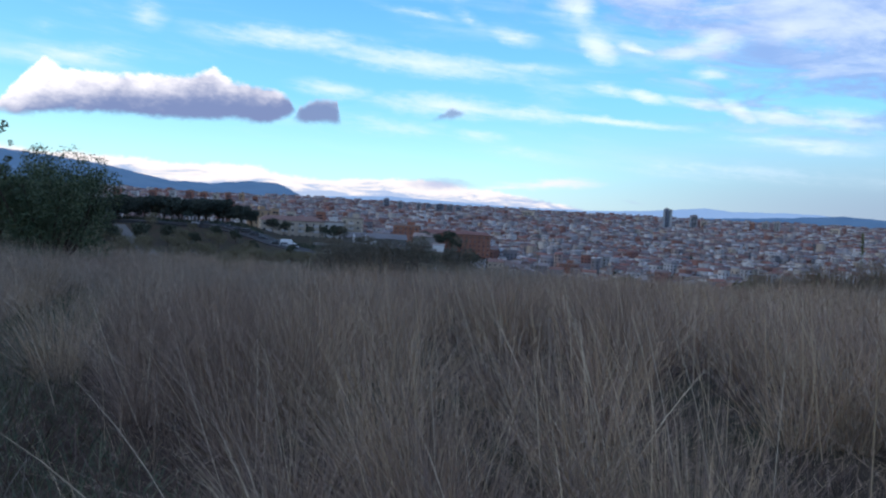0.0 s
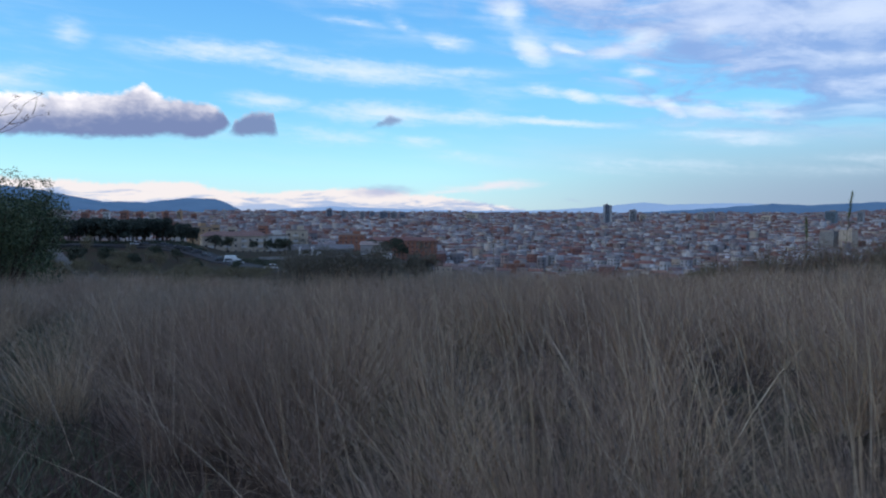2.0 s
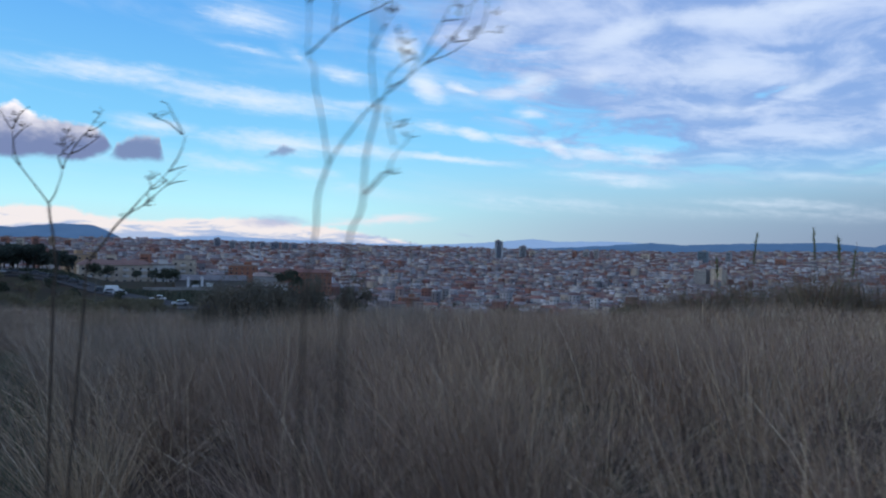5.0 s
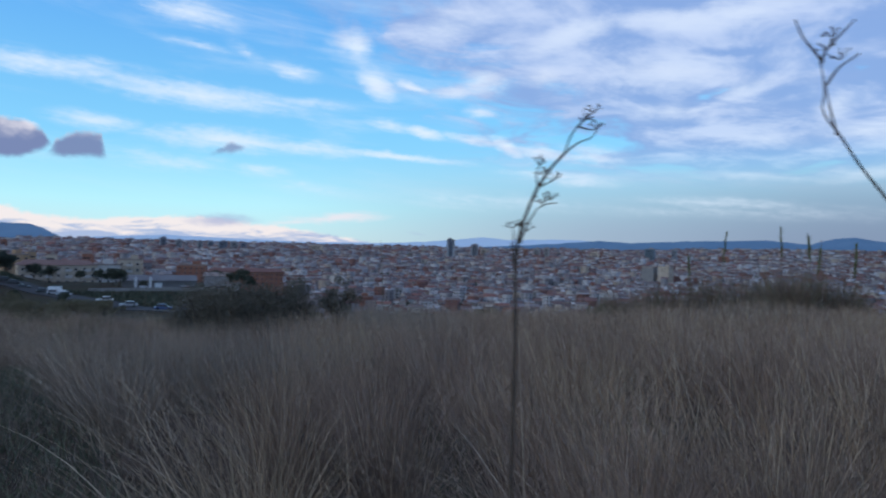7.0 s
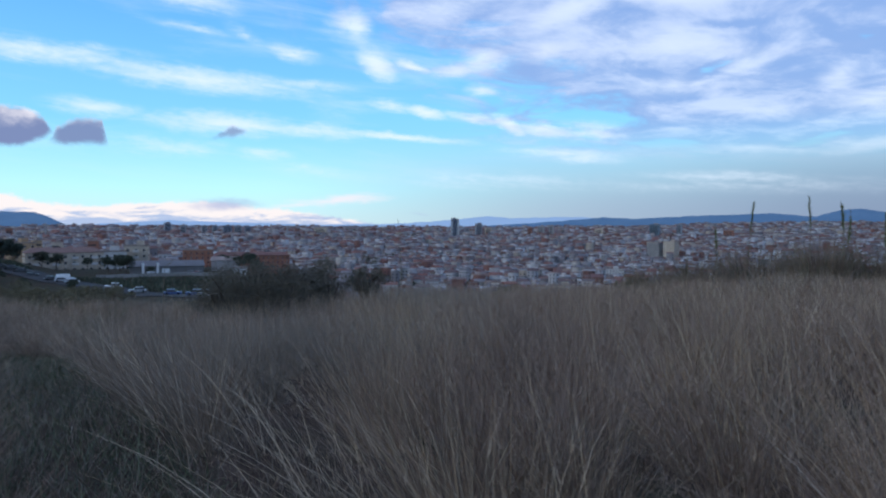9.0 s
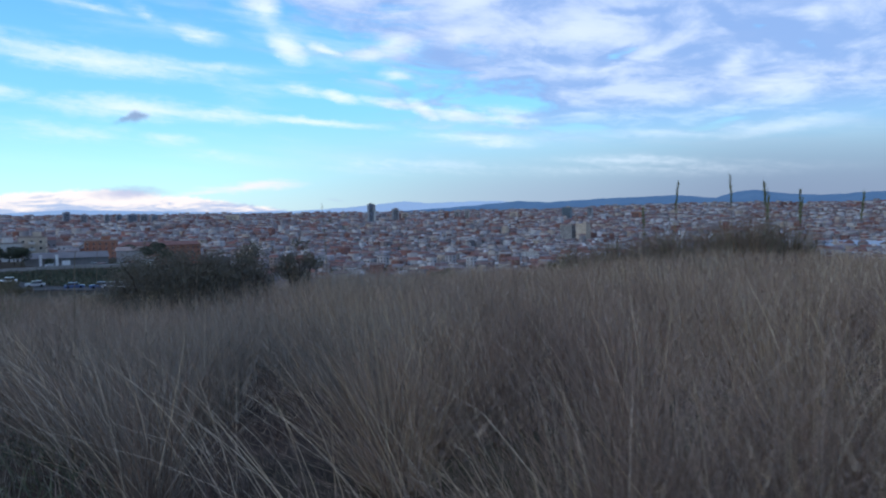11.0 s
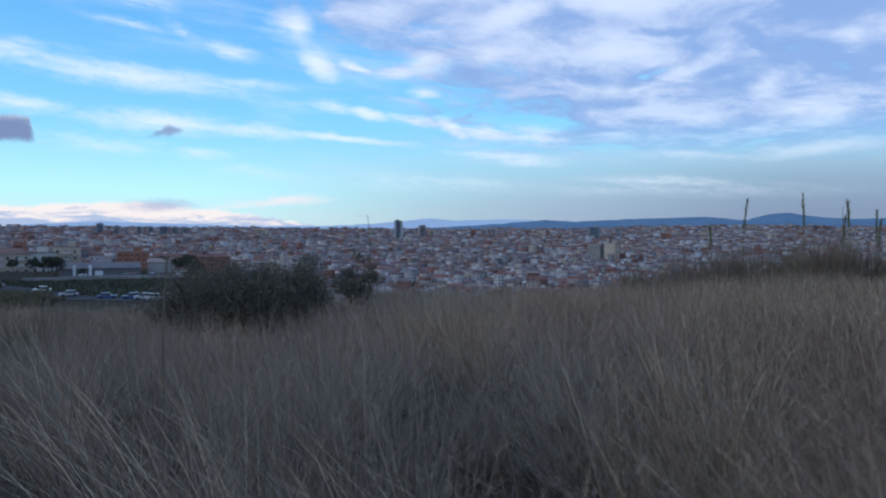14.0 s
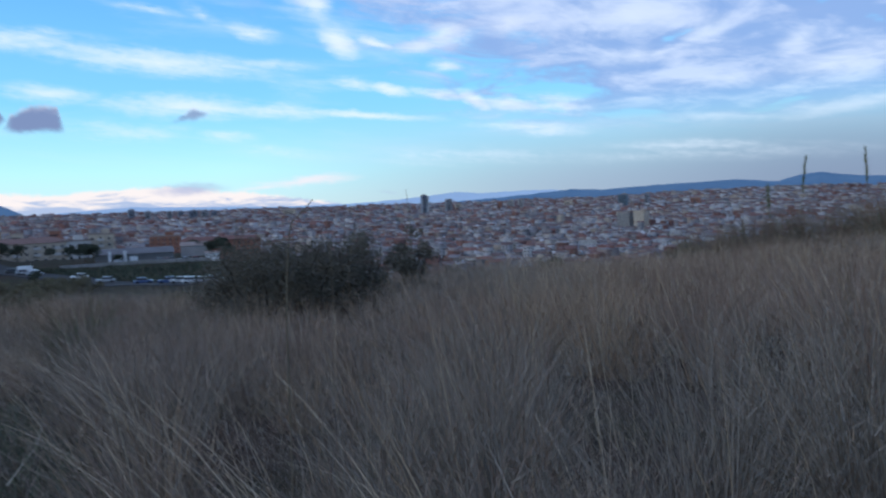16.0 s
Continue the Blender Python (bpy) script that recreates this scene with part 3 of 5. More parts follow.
def build_grass():
    rng = np.random.default_rng(5)
    dry, fresh, low = Heap(), Heap(), Heap()
    # tussocks a square metre, nearest and farthest, blades each, blade width, levels, foot's radius, share of stems in seed, spikelets each
    for density, near, far, each, wide, levels, foot, seeding, spikes in ((1.5, 0.0, 3.6, 430, 0.0034, 4, 0.19, 0.35, 5), (3.5, 0.0, 3.6, 30, 0.0028, 3, 0.28, 0.2, 3), (1.35, 3.6, 8.5, 270, 0.0052, 4, 0.26, 0.36, 4),
                                                                         (1.2, 8.5, 19.0, 130, 0.009, 3, 0.38, 0.35, 3), (1.3, 19.0, 60.0, 46, 0.019, 2, 0.55, 0.3, 2)):
        x, y, d, side = tufts(rng, density, near, far, 0.5)
        k = len(x)
        size = 0.62 + 0.62 * field(x, y, 0.9, 1.0) + 0.30 * field(x, y, 3.1, 5.0) + rng.uniform(-0.3, 0.3, k) + 0.16 * smooth(d, 8, 25)
        if each == 30:
            size *= 0.5
        # tallest on the rise east of the trail
        size += 0.34 * smooth(x, -6.5, -3.5) * (1 - smooth(x, 3, 8)) * smooth(y, 2.5, 5) * (1 - smooth(y, 12, 18))
        size += 0.2 * smooth(y, 7, 10) * (1 - smooth(y, 16, 24)) * smooth(x, -16, -12) * (1 - smooth(x, -3, 2)) * smooth(d, 2.0, 4.0)
        greenish = field(x, y, 0.33, 4.0) + 0.34 * smooth(y - 0.6 * x, 13, 20) * (1 - smooth(x, -7, -3)) + rng.uniform(-0.12, 0.12, k)
        size *= np.where(d < 1.6, 0.78 + 0.14 * d, 1.0)
        tx, ty = np.repeat(x, each), np.repeat(y, each)
        m = len(tx)
        ang, q = rng.uniform(0, TAU, m), np.sqrt(rng.uniform(0, 1, m))
        bx, by = tx + foot * q * np.sin(ang), ty + foot * q * np.cos(ang)
        tall = np.minimum(np.repeat(size, each) * rng.uniform(0.42, 1.22, m), np.repeat(1.32 + 0.3 * smooth(d, 3, 8), each) * rng.uniform(0.82, 1.04, m))
        # blades fan out from the foot, and all lean a little down wind, to the west; some are broken and lie across the others
        fan = 0.04 + 0.62 * q ** 1.3 * rng.uniform(0.2, 1.4, m)
        fallen = rng.uniform(0, 1, m) > 0.91
        fan = np.where(fallen, fan + rng.uniform(0.5, 1.3, m), fan)
        turn = ang + rng.normal(0, 0.7, m)
        vx, vy = fan * np.sin(turn) - rng.uniform(-0.02, 0.22, m), fan * np.cos(turn)
        lean, az = np.hypot(vx, vy), np.arctan2(vx, vy)
        bend = rng.uniform(-0.10, 0.34, m) + 0.45 * (rng.uniform(0, 1, m) > 0.86)
        w = wide * rng.uniform(0.5, 1.4, m)
        # pale share grows with distance: haze and brightness of far grass put into colour
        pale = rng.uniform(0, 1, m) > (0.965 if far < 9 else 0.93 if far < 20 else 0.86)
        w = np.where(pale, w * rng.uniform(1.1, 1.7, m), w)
        z = height(bx, by) - 0.02
        g = np.repeat(greenish, each) > 0.9 + rng.uniform(-0.15, 0.15, m)
        # each tussock has its own tone
        tone = np.repeat(0.6 * field(x, y, 1.7, 6.0) + rng.uniform(0, 0.4, k), each) + rng.uniform(-0.07, 0.07, m)
        dim, gold = ~g & ~pale & (tone < 0.44), ~g & ~pale & (tone > 0.63)
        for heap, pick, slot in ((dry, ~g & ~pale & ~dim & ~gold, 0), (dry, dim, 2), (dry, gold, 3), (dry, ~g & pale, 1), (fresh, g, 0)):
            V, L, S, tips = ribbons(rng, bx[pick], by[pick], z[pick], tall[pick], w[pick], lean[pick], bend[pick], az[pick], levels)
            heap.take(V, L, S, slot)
            # feathery seed heads: thin side spikelets along the upper third of some stems
            sel = np.where(rng.uniform(0, 1, len(tips)) < (seeding if slot != 1 else 0.2))[0]
            p = len(sel)
            for f in np.linspace(0.62, 1.0, spikes):
                f = np.clip(f + rng.uniform(-0.05, 0.05, p), 0, 1) * levels
                i0 = np.minimum(f.astype(int), levels - 1)
                u = (f - i0)[:, None]
                lo = tips[sel, i0] * (1 - u) + tips[sel, i0 + 1] * u
                V, L, S, _ = ribbons(rng, lo[:, 0], lo[:, 1], lo[:, 2], rng.uniform(0.03, 0.11, p) * (1 + near * 0.07), np.full(p, wide * 0.85), rng.uniform(0.1, 0.8, p),
                                     rng.uniform(-0.1, 0.5, p), rng.uniform(0, TAU, p), 1)
                heap.take(V, L, S, slot)
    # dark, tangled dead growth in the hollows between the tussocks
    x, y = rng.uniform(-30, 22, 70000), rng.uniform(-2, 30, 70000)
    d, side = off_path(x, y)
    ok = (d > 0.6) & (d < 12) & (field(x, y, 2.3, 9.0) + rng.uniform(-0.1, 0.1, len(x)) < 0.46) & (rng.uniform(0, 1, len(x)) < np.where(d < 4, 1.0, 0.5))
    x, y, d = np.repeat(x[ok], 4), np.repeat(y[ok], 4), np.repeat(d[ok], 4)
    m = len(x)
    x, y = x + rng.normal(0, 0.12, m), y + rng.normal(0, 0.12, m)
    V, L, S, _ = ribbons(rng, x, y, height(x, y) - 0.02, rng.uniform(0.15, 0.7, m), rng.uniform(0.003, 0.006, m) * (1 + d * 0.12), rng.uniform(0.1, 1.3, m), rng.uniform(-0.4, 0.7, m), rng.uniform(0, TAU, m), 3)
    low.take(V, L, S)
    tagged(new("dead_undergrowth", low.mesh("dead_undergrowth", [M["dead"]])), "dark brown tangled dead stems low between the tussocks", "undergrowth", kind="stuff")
    # coarse old stems that stand out of the tussocks, leaning west
    for density, near, far, wide in ((9.0, 0.5, 3.5, 0.0042), (5.0, 3.5, 9.0, 0.0072), (1.2, 9.0, 26.0, 0.013)):
        x, y, d, side = tufts(rng, density, near, far, 0.8)
        m = len(x)
        rise = (0.1 if near < 3 else 0.3) * smooth(x, -6.5, -3.5) * (1 - smooth(x, 3, 8)) * smooth(y, 2.5, 5) * (1 - smooth(y, 12, 18))
        V, L, S, tips = ribbons(rng, x, y, height(x, y), rise + rng.uniform(0.75, 1.42, m), wide * rng.uniform(0.6, 1.4, m), rng.uniform(0.05, 0.5, m), rng.uniform(-0.05, 0.2, m), rng.normal(-1.5, 0.8, m), 6)
        dry.take(V, L, S, 1)
        # their plumes
        sel = np.where(rng.uniform(0, 1, m) > 0.45)[0]
        p = len(sel)
        for f in np.linspace(0.72, 1.0, 8):
            f = np.clip(f + rng.uniform(-0.02, 0.02, p), 0, 1) * 6
            i0 = np.minimum(f.astype(int), 5)
            u = (f - i0)[:, None]
            lo = tips[sel, i0] * (1 - u) + tips[sel, i0 + 1] * u
            V, L, S, _ = ribbons(rng, lo[:, 0], lo[:, 1], lo[:, 2], rng.uniform(0.03, 0.09, p), np.full(p, wide * 0.6), rng.uniform(0.1, 0.7, p), rng.uniform(-0.1, 0.4, p), rng.uniform(0, TAU, p), 1)
            dry.take(V, L, S, 0)
    # short thin grass that half covers the trail
    x, y = rng.uniform(-14, 3, 60000), rng.uniform(-2.5, 16, 60000)
    d, side = off_path(x, y)
    ok = (d < 1.5) & (field(x, y, 2.1, 3.0) + rng.uniform(-0.3, 0.3, len(x)) > 0.42)
    x, y = x[ok], y[ok]
    m = len(x)
    V, L, S, _ = ribbons(rng, x, y, height(x, y) - 0.01, rng.uniform(0.12, 0.42, m), rng.uniform(0.003, 0.006, m), rng.uniform(0.05, 0.5, m), rng.uniform(0, 0.5, m), rng.uniform(0, TAU, m), 3)
    fresh.take(V, L, S, 0)
    # long arched stems that hang over the trail
    x, y, d, side = tufts(rng, 18.0, 0.0, 1.9, 0.6)
    m = len(x)
    V, L, S, _ = ribbons(rng, x, y, height(x, y), rng.uniform(0.9, 1.35, m), rng.uniform(0.004, 0.0065, m), rng.uniform(0.35, 0.8, m), rng.uniform(0.1, 0.5, m), rng.normal(-1.4, 0.5, m), 6)
    dry.take(V, L, S, 1)
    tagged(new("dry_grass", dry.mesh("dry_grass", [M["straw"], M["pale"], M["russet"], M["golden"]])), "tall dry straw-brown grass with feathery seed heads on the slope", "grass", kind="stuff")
    tagged(new("green_grass", fresh.mesh("green_grass", [M["green"]])), "grey-green fresher grass among the dry tussocks", "grass", kind="stuff")
    # low green herbs on the trail
    herbs = Heap()
    count = 120000
    x, y = rng.uniform(-16, 3, count), rng.uniform(-2.5, 18, count)
    d, side = off_path(x, y)
    ok = ((d < np.where(side > 0, 0.8, 1.2)) | (herb_patch(x, y) < 1.25)) & (rng.uniform(0, 1, count) > 0.15)
    x, y = x[ok], y[ok]
    m = len(x)
    V, L, S, _ = ribbons(rng, x, y, height(x, y) - 0.01, rng.uniform(0.05, 0.3, m), rng.uniform(0.004, 0.013, m), rng.uniform(0.1, 0.9, m), rng.uniform(0, 0.5, m), rng.uniform(0, TAU, m), 3)
    herbs.take(V, L, S)
    tagged(new("trail_herbs", herbs.mesh("trail_herbs", [M["herb"]])), "low dark green herbs carpeting the trail", "herbs", kind="stuff")


build_grass()


# ---- helpers for things ----
def thing(name, at, label, category, group="", turn=0.0):
    """An empty at the base of a thing."""
    ob = new(name)
    ob.empty_display_size = 0.1
    ob.matrix_basis = pose(*at, 0, 0, turn)
    return tagged(ob, label, category, group)


def part(name, me, parent, label="", at=None):
    """One mesh as a part of a thing, in the thing's own space."""
    ob = new(name, me)
    ob.parent = parent
    if at is not None:
        ob.matrix_basis = at
    return tagged(ob, label)


def tube(points, r0, r1, sides=5):
    """A tapered tube along a line: vertices and faces."""
    pts = [Vector(p) for p in points]
    verts, faces = [], []
    for i, p in enumerate(pts):
        d = (pts[min(i + 1, len(pts) - 1)] - pts[max(i - 1, 0)]).normalized()
        a = d.orthogonal().normalized()
        b = d.cross(a)
        r = r0 + (r1 - r0) * i / max(1, len(pts) - 1)
        for k in range(sides):
            t = TAU * k / sides
            verts.append(tuple(p + r * (math.cos(t) * a + math.sin(t) * b)))
        if i:
            o = i * sides
            faces += [(o - sides + k, o - sides + (k + 1) % sides, o + (k + 1) % sides, o + k) for k in range(sides)]
    faces += [tuple(range(sides))[::-1], tuple(range(len(verts) - sides, len(verts)))]
    return verts, faces


def joined(pieces):
    verts, faces = [], []
    for v, f in pieces:
        o = len(verts)
        verts += v
        faces += [tuple(i + o for i in one) for one in f]
    return verts, faces


def curved(a, b, sag, steps=5, rng=random):
    """A slightly crooked line from a to b."""
    a, b = Vector(a), Vector(b)
    out = []
    for i in range(steps + 1):
        t = i / steps
        p = a.lerp(b, t)
        w = sag * math.sin(math.pi * t)
        out.append(tuple(p + Vector((rng.uniform(-w, w), rng.uniform(-w, w), rng.uniform(-w, w) * 0.5))))
    return out


def spread(points, steps=3):
    """A smooth line through a few points."""
    pts = [Vector(p) for p in points]
    out = []
    for i in range(len(pts) - 1):
        p0, p1, p2, p3 = pts[max(i - 1, 0)], pts[i], pts[i + 1], pts[min(i + 2, len(pts) - 1)]
        for k in range(steps):
            t = k / steps
            out.append(0.5 * ((2 * p1) + (p2 - p0) * t + (2 * p0 - 5 * p1 + 4 * p2 - p3) * t * t + (3 * p1 - p0 - 3 * p2 + p3) * t ** 3))
    return [tuple(p) for p in out + [pts[-1]]]


def leaves(rng, blobs, count, size, longish=2.2):
    """Leaf quads scattered on and in lumps (x, y, z, radius, flatness): verts, loops, sizes."""
    B = np.array(blobs, float)
    wts = B[:, 3] ** 2
    pick = rng.choice(len(B), count, p=wts / wts.sum())
    d = rng.normal(size=(count, 3))
    d /= np.linalg.norm(d, axis=1)[:, None]
    rad = B[pick, 3] * rng.uniform(0.35, 1.12, count) ** 0.6
    c = B[pick, :3] + d * rad[:, None] * np.stack([np.ones(count), np.ones(count), B[pick, 4]], 1)
    a = rng.normal(size=(count, 3)) + d * 0.6 + np.array([0, 0, 0.3])
    a /= np.linalg.norm(a, axis=1)[:, None]
    b = np.cross(a, rng.normal(size=(count, 3)))
    b /= np.linalg.norm(b, axis=1)[:, None]
    s = size * rng.uniform(0.6, 1.4, count)[:, None]
    V = np.stack([c - a * s * longish / 2, c + b * s / 2, c + a * s * longish / 2, c - b * s / 2], 1)
    L = np.arange(count * 4)
    return V.reshape(-1, 3), L, np.full(count, 4)


def crown_mesh(name, rng, blobs, count, size, mat, longish=2.2):
    V, L, S = leaves(rng, blobs, count, size, longish)
    return big_mesh(name, V, L, S, [mat])


def shrub(name, x, y, wide, tall, label, mat, seed, count=7000, leaf=0.07, stems=6, group=""):
    """A bush: several stems from one foot and an uneven leafy crown with gaps and stray shoots."""
    rng, rr = np.random.default_rng(seed), random.Random(seed)
    top = thing(name, (x, y, float(height(x, y)) - 0.05), label, "bush", group)
    blobs = []
    for i in range(stems):
        a = TAU * i / stems + rr.uniform(-0.4, 0.4)
        out = wide * rr.uniform(0.45, 0.95)
        tip = (out * math.sin(a), out * math.cos(a), tall * rr.uniform(0.55, 0.85))
        me = mesh_from("stem", *tube(curved((0.12 * math.sin(a), 0.12 * math.cos(a), 0), tip, 0.12, 6, rr), 0.018 * tall, 0.005 * tall), M["bark"])
        part("stem", me, top)
        for k in range(4):
            t = rr.uniform(0.45, 1.0)
            blobs.append((tip[0] * t + rr.uniform(-.3, .3) * wide, tip[1] * t + rr.uniform(-.3, .3) * wide, tip[2] * (0.35 + 0.65 * t) + rr.uniform(-.1, .1) * tall,
                          wide * rr.uniform(0.2, 0.42), 0.8))
    for k in range(9):
        a, q = rr.uniform(0, TAU), math.sqrt(rr.uniform(0, 1)) * 0.8
        blobs.append((wide * q * math.sin(a), wide * q * math.cos(a), tall * (0.94 - 0.35 * q * q) + rr.uniform(-0.06, 0.06) * tall - 0.1 * wide, wide * rr.uniform(0.1, 0.26), 1.1))
        blobs.append((wide * q * 1.1 * math.sin(a), wide * q * 1.1 * math.cos(a), tall * rr.uniform(0.1, 0.35), wide * rr.uniform(0.2, 0.4), 0.7))
    part("crown", crown_mesh("crown", rng, blobs, count, leaf, mat), top)
    return top


# ---- bushes on the slope ----
shrub("broad_bush", -20.4, 19.6, 2.4, 5.0, "dense dark green bush standing above the dry grass", M["bush"], 3, 36000, 0.04, 9)
shrub("broad_bush", -24.6, 21.5, 2.6, 4.8, "dense dark green bush beside a taller one", M["bush"], 4, 26000, 0.042, 8)
shrub("young_tree", -21.9, 18.6, 0.55, 6.1, "thin upright leafy sapling rising out of a dark bush", M["bush"], 8, 1500, 0.055, 3)
shrub("grey_bush", -13.7, 30.2, 2.2, 3.2, "rounded dark grey-green bush in the dry grass", M["olive"], 12, 44000, 0.027, 11)
shrub("grey_bush", -11.3, 31.4, 1.5, 3.0, "rounded grey-green bush touching a darker one", M["olive"], 13, 18000, 0.032, 7)
shrub("grey_bush", -12.4, 30.2, 1.4, 2.9, "dark grey-green bush grown into its neighbours", M["olive"], 15, 24000, 0.027, 8)
shrub("grey_bush", -9.5, 33.0, 0.85, 2.7, "small upright grey-green bush on the brow", M["olive"], 14, 8000, 0.036, 5)


def cane_clump(name, x, y, wide, tall, label, mats, seed, count, group, blade=0.03):
    """A dense clump of upright canes and drooping leaves: one mesh of dry culms and one of leaves."""
    rng = np.random.default_rng(seed)
    top = thing(name, (x, y, float(height(x, y)) - 0.1), label, "thicket", group)
    for piece, share, mat, lo, hi, lean in (("cane_stand", 0.4, mats[0], 0.5, 1.05, 0.16), ("foliage", 0.6, mats[1], 0.3, 0.95, 0.4)):
        k = int(count * share)
        a, q = rng.uniform(0, TAU, k), np.sqrt(rng.uniform(0, 1, k))
        bx, by = wide * q * np.sin(a), wide * q * np.cos(a)
        h = tall * rng.uniform(lo, hi, k) * (1.05 - 0.45 * q ** 2) * (0.8 + 0.35 * field(bx + x, by + y, 1.7, seed))
        V, L, S, _ = ribbons(rng, bx, by, np.zeros(k), h, blade * rng.uniform(0.5, 1.5, k), rng.uniform(0, lean, k), rng.uniform(0, 0.45, k), a + rng.normal(0, 0.9, k), 4)
        part(piece, big_mesh(piece, V, L, S, [mat]), top)
    return top


for i, (x, y, w, h) in enumerate(((10.0, 49.5, 2.4, 2.4), (14.2, 51.0, 2.8, 3.5), (18.4, 50.5, 2.8, 4.3), (23.3, 52.5, 2.2, 2.6), (28.5, 52, 2.2, 1.7), (16.8, 47.2, 2.0, 2.8), (21.0, 49.5, 2.0, 3.6), (6.5, 47.5, 1.8, 1.8))):
    cane_clump("cane_thicket", x, y, w * 0.85, h + 1.0, "brown-olive clump of dry cane and scrub", (M["russet"], M["scrub"]), 30 + i, 1500, "thicket of cane and scrub")
for i, (x, y, w, h) in enumerate(((-22.0, 37, 1.4, 1.5), (-25.5, 38.5, 1.6, 1.6), (-19.3, 38.0, 1.1, 1.1), (-29.5, 36, 1.5, 1.7), (-17.0, 24.0, 0.8, 1.3), (-15.6, 22.7, 0.6, 2.0), (-14.6, 24.5, 0.5, 1.6))):
    cane_clump("green_cane", x, y, w, h, "yellow-green clump of young cane on the slope", (M["reed_dry"], M["reed"]), 90 + i, 420, "young cane on the brow", 0.02)
for i, (x, y, w, h) in enumerate(((-20.5, 42, 1.3, 1.2), (-27, 41, 1.6, 1.4), (-2.5, 46, 1.2, 1.5), (5, 47, 1.3, 1.5))):
    shrub("scrub_bush", x, y, w, h, "low olive-brown scrub bush on the brow of the slope", M["scrub"], 50 + i, 6000, 0.06, 5, "scrub on the brow")


# ---- cane and sticks ----
def cane(x, y, z, seed, plume, label, thick=0.028):
    """A tall reed: jointed culm, long leaves, and a plume if it has one. z is the height of its tip."""
    rng = random.Random(seed)
    base = float(height(x, y))
    tall = z - base
    top = thing("cane", (x, y, base - 0.05), label, "reed", "tall cane on the slope")
    lean = (rng.uniform(-0.06, 0.06) * tall, rng.uniform(-0.06, 0.06) * tall)
    line = [(lean[0] * t * t, lean[1] * t * t, tall * t) for t in (0, 0.2, 0.4, 0.6, 0.8, 1.0)]
    part("culm", mesh_from("culm", *tube(line, thick, thick * 0.4), M["reed_dry"]), top)
    nrng = np.random.default_rng(seed)
    if plume:
        k = 130
        t = nrng.uniform(0.72, 1.02, k)
        V, L, S, _ = ribbons(nrng, lean[0] * t * t, lean[1] * t * t, tall * t, nrng.uniform(0.25, 0.5, k), np.full(k, 0.035), nrng.uniform(0.05, 0.35, k), nrng.uniform(0, 0.3, k), nrng.uniform(0, TAU, k), 3)
        part("plume", big_mesh("plume", V, L, S, [M["reed"]]), top, "narrow green-brown plume")
    for i in range(9 if plume else 4):
        t = nrng.uniform(0.25, 0.85, 1)
        V, L, S, _ = ribbons(nrng, lean[0] * t * t, lean[1] * t * t, tall * t, nrng.uniform(0.4, 0.8, 1), np.array([0.05]), nrng.uniform(0.3, 0.7, 1), nrng.uniform(0.2, 0.6, 1), nrng.uniform(0, TAU, 1), 4)
        part("leaf", big_mesh("leaf", V, L, S, [M["reed"]]), top)
    return top


for i, (x, y, z, plume) in enumerate(((15.0, 53.9, 2.95, True), (19.56, 54.0, 3.45, True), (17.98, 46.7, 2.7, True), (23.0, 55.0, 2.9, False), (21.6, 53.2, 1.9, True), (26.0, 56, 2.4, True),
                                      (12.2, 52.0, 1.2, True), (24.6, 54, 1.7, True), (30.0, 55, 2.2, True), (-9.8, 57.7, 2.05, False))):
    cane(x, y, z, 70 + i, plume, "tall cane with a narrow green plume" if plume else "bare dry cane standing above the scrub", 0.03 if plume else 0.04)


def stick(x, y, lines, label, seed, r=0.006, mat="reed_dry"):
    """A dry upright stem with a few side twigs; lines are in metres from its foot."""
    base = float(height(x, y)) - 0.03
    top = thing("dry_weed", (x, y, base), label, "weed", "dry weeds in the grass")
    for i, line in enumerate(lines):
        pts = spread([(a, b, c) for a, b, c in line])
        part("stem" if i == 0 else "twig", mesh_from("stem", *tube(pts, r if i == 0 else r * 0.6, r * 0.45), M[mat]), top)
    return top


stick(-10.48, 19.75, [[(0, 0, 0), (0.04, 0, 1.2), (0.0, 0, 2.5)]], "thin straight dry stem rising above the grass", 1, 0.0065)
stick(-10.15, 19.6, [[(0, 0, 0), (-0.03, 0, 1.3), (0.08, 0, 2.2), (0.2, 0, 2.55)], [(0.08, 0, 2.2), (0.02, 0, 2.55)]], "thin dry stem with a forked tip", 2, 0.006)
stick(-9.72, 12.4, [[(0, 0, 0), (0.0, 0.05, 1.2), (0.04, 0, 1.66), (0.08, 0, 1.74), (0.15, 0.05, 1.82)], [(0.09, 0, 1.76), (0.15, 0, 1.775)]], "dry stem with a bent, wind-blown head", 3, 0.005)
stick(-11.2, 17.0, [[(0, 0, 0), (0.02, 0, 1.2), (0.08, 0, 2.2)]], "thin straight dry stem rising above the grass", 4, 0.006)
stick(-5.30, 2.8, [[(0.02, 0, 0), (0.0, 0, 1.0), (-0.01, 0, 1.55), (-0.03, 0, 1.76)], [(-0.015, 0, 1.68), (-0.04, 0.0, 1.71)]], "slim pale dry stem close to the trail", 5, 0.0022)
stick(-5.36, 2.66, [[(0.2, 0, 0), (0.05, 0, 1.28), (-0.04, 0.0, 1.5), (-0.1, 0, 1.62), (-0.1, 0, 1.668)]], "dark leaning broken stem close to the trail", 6, 0.004, "stalk")


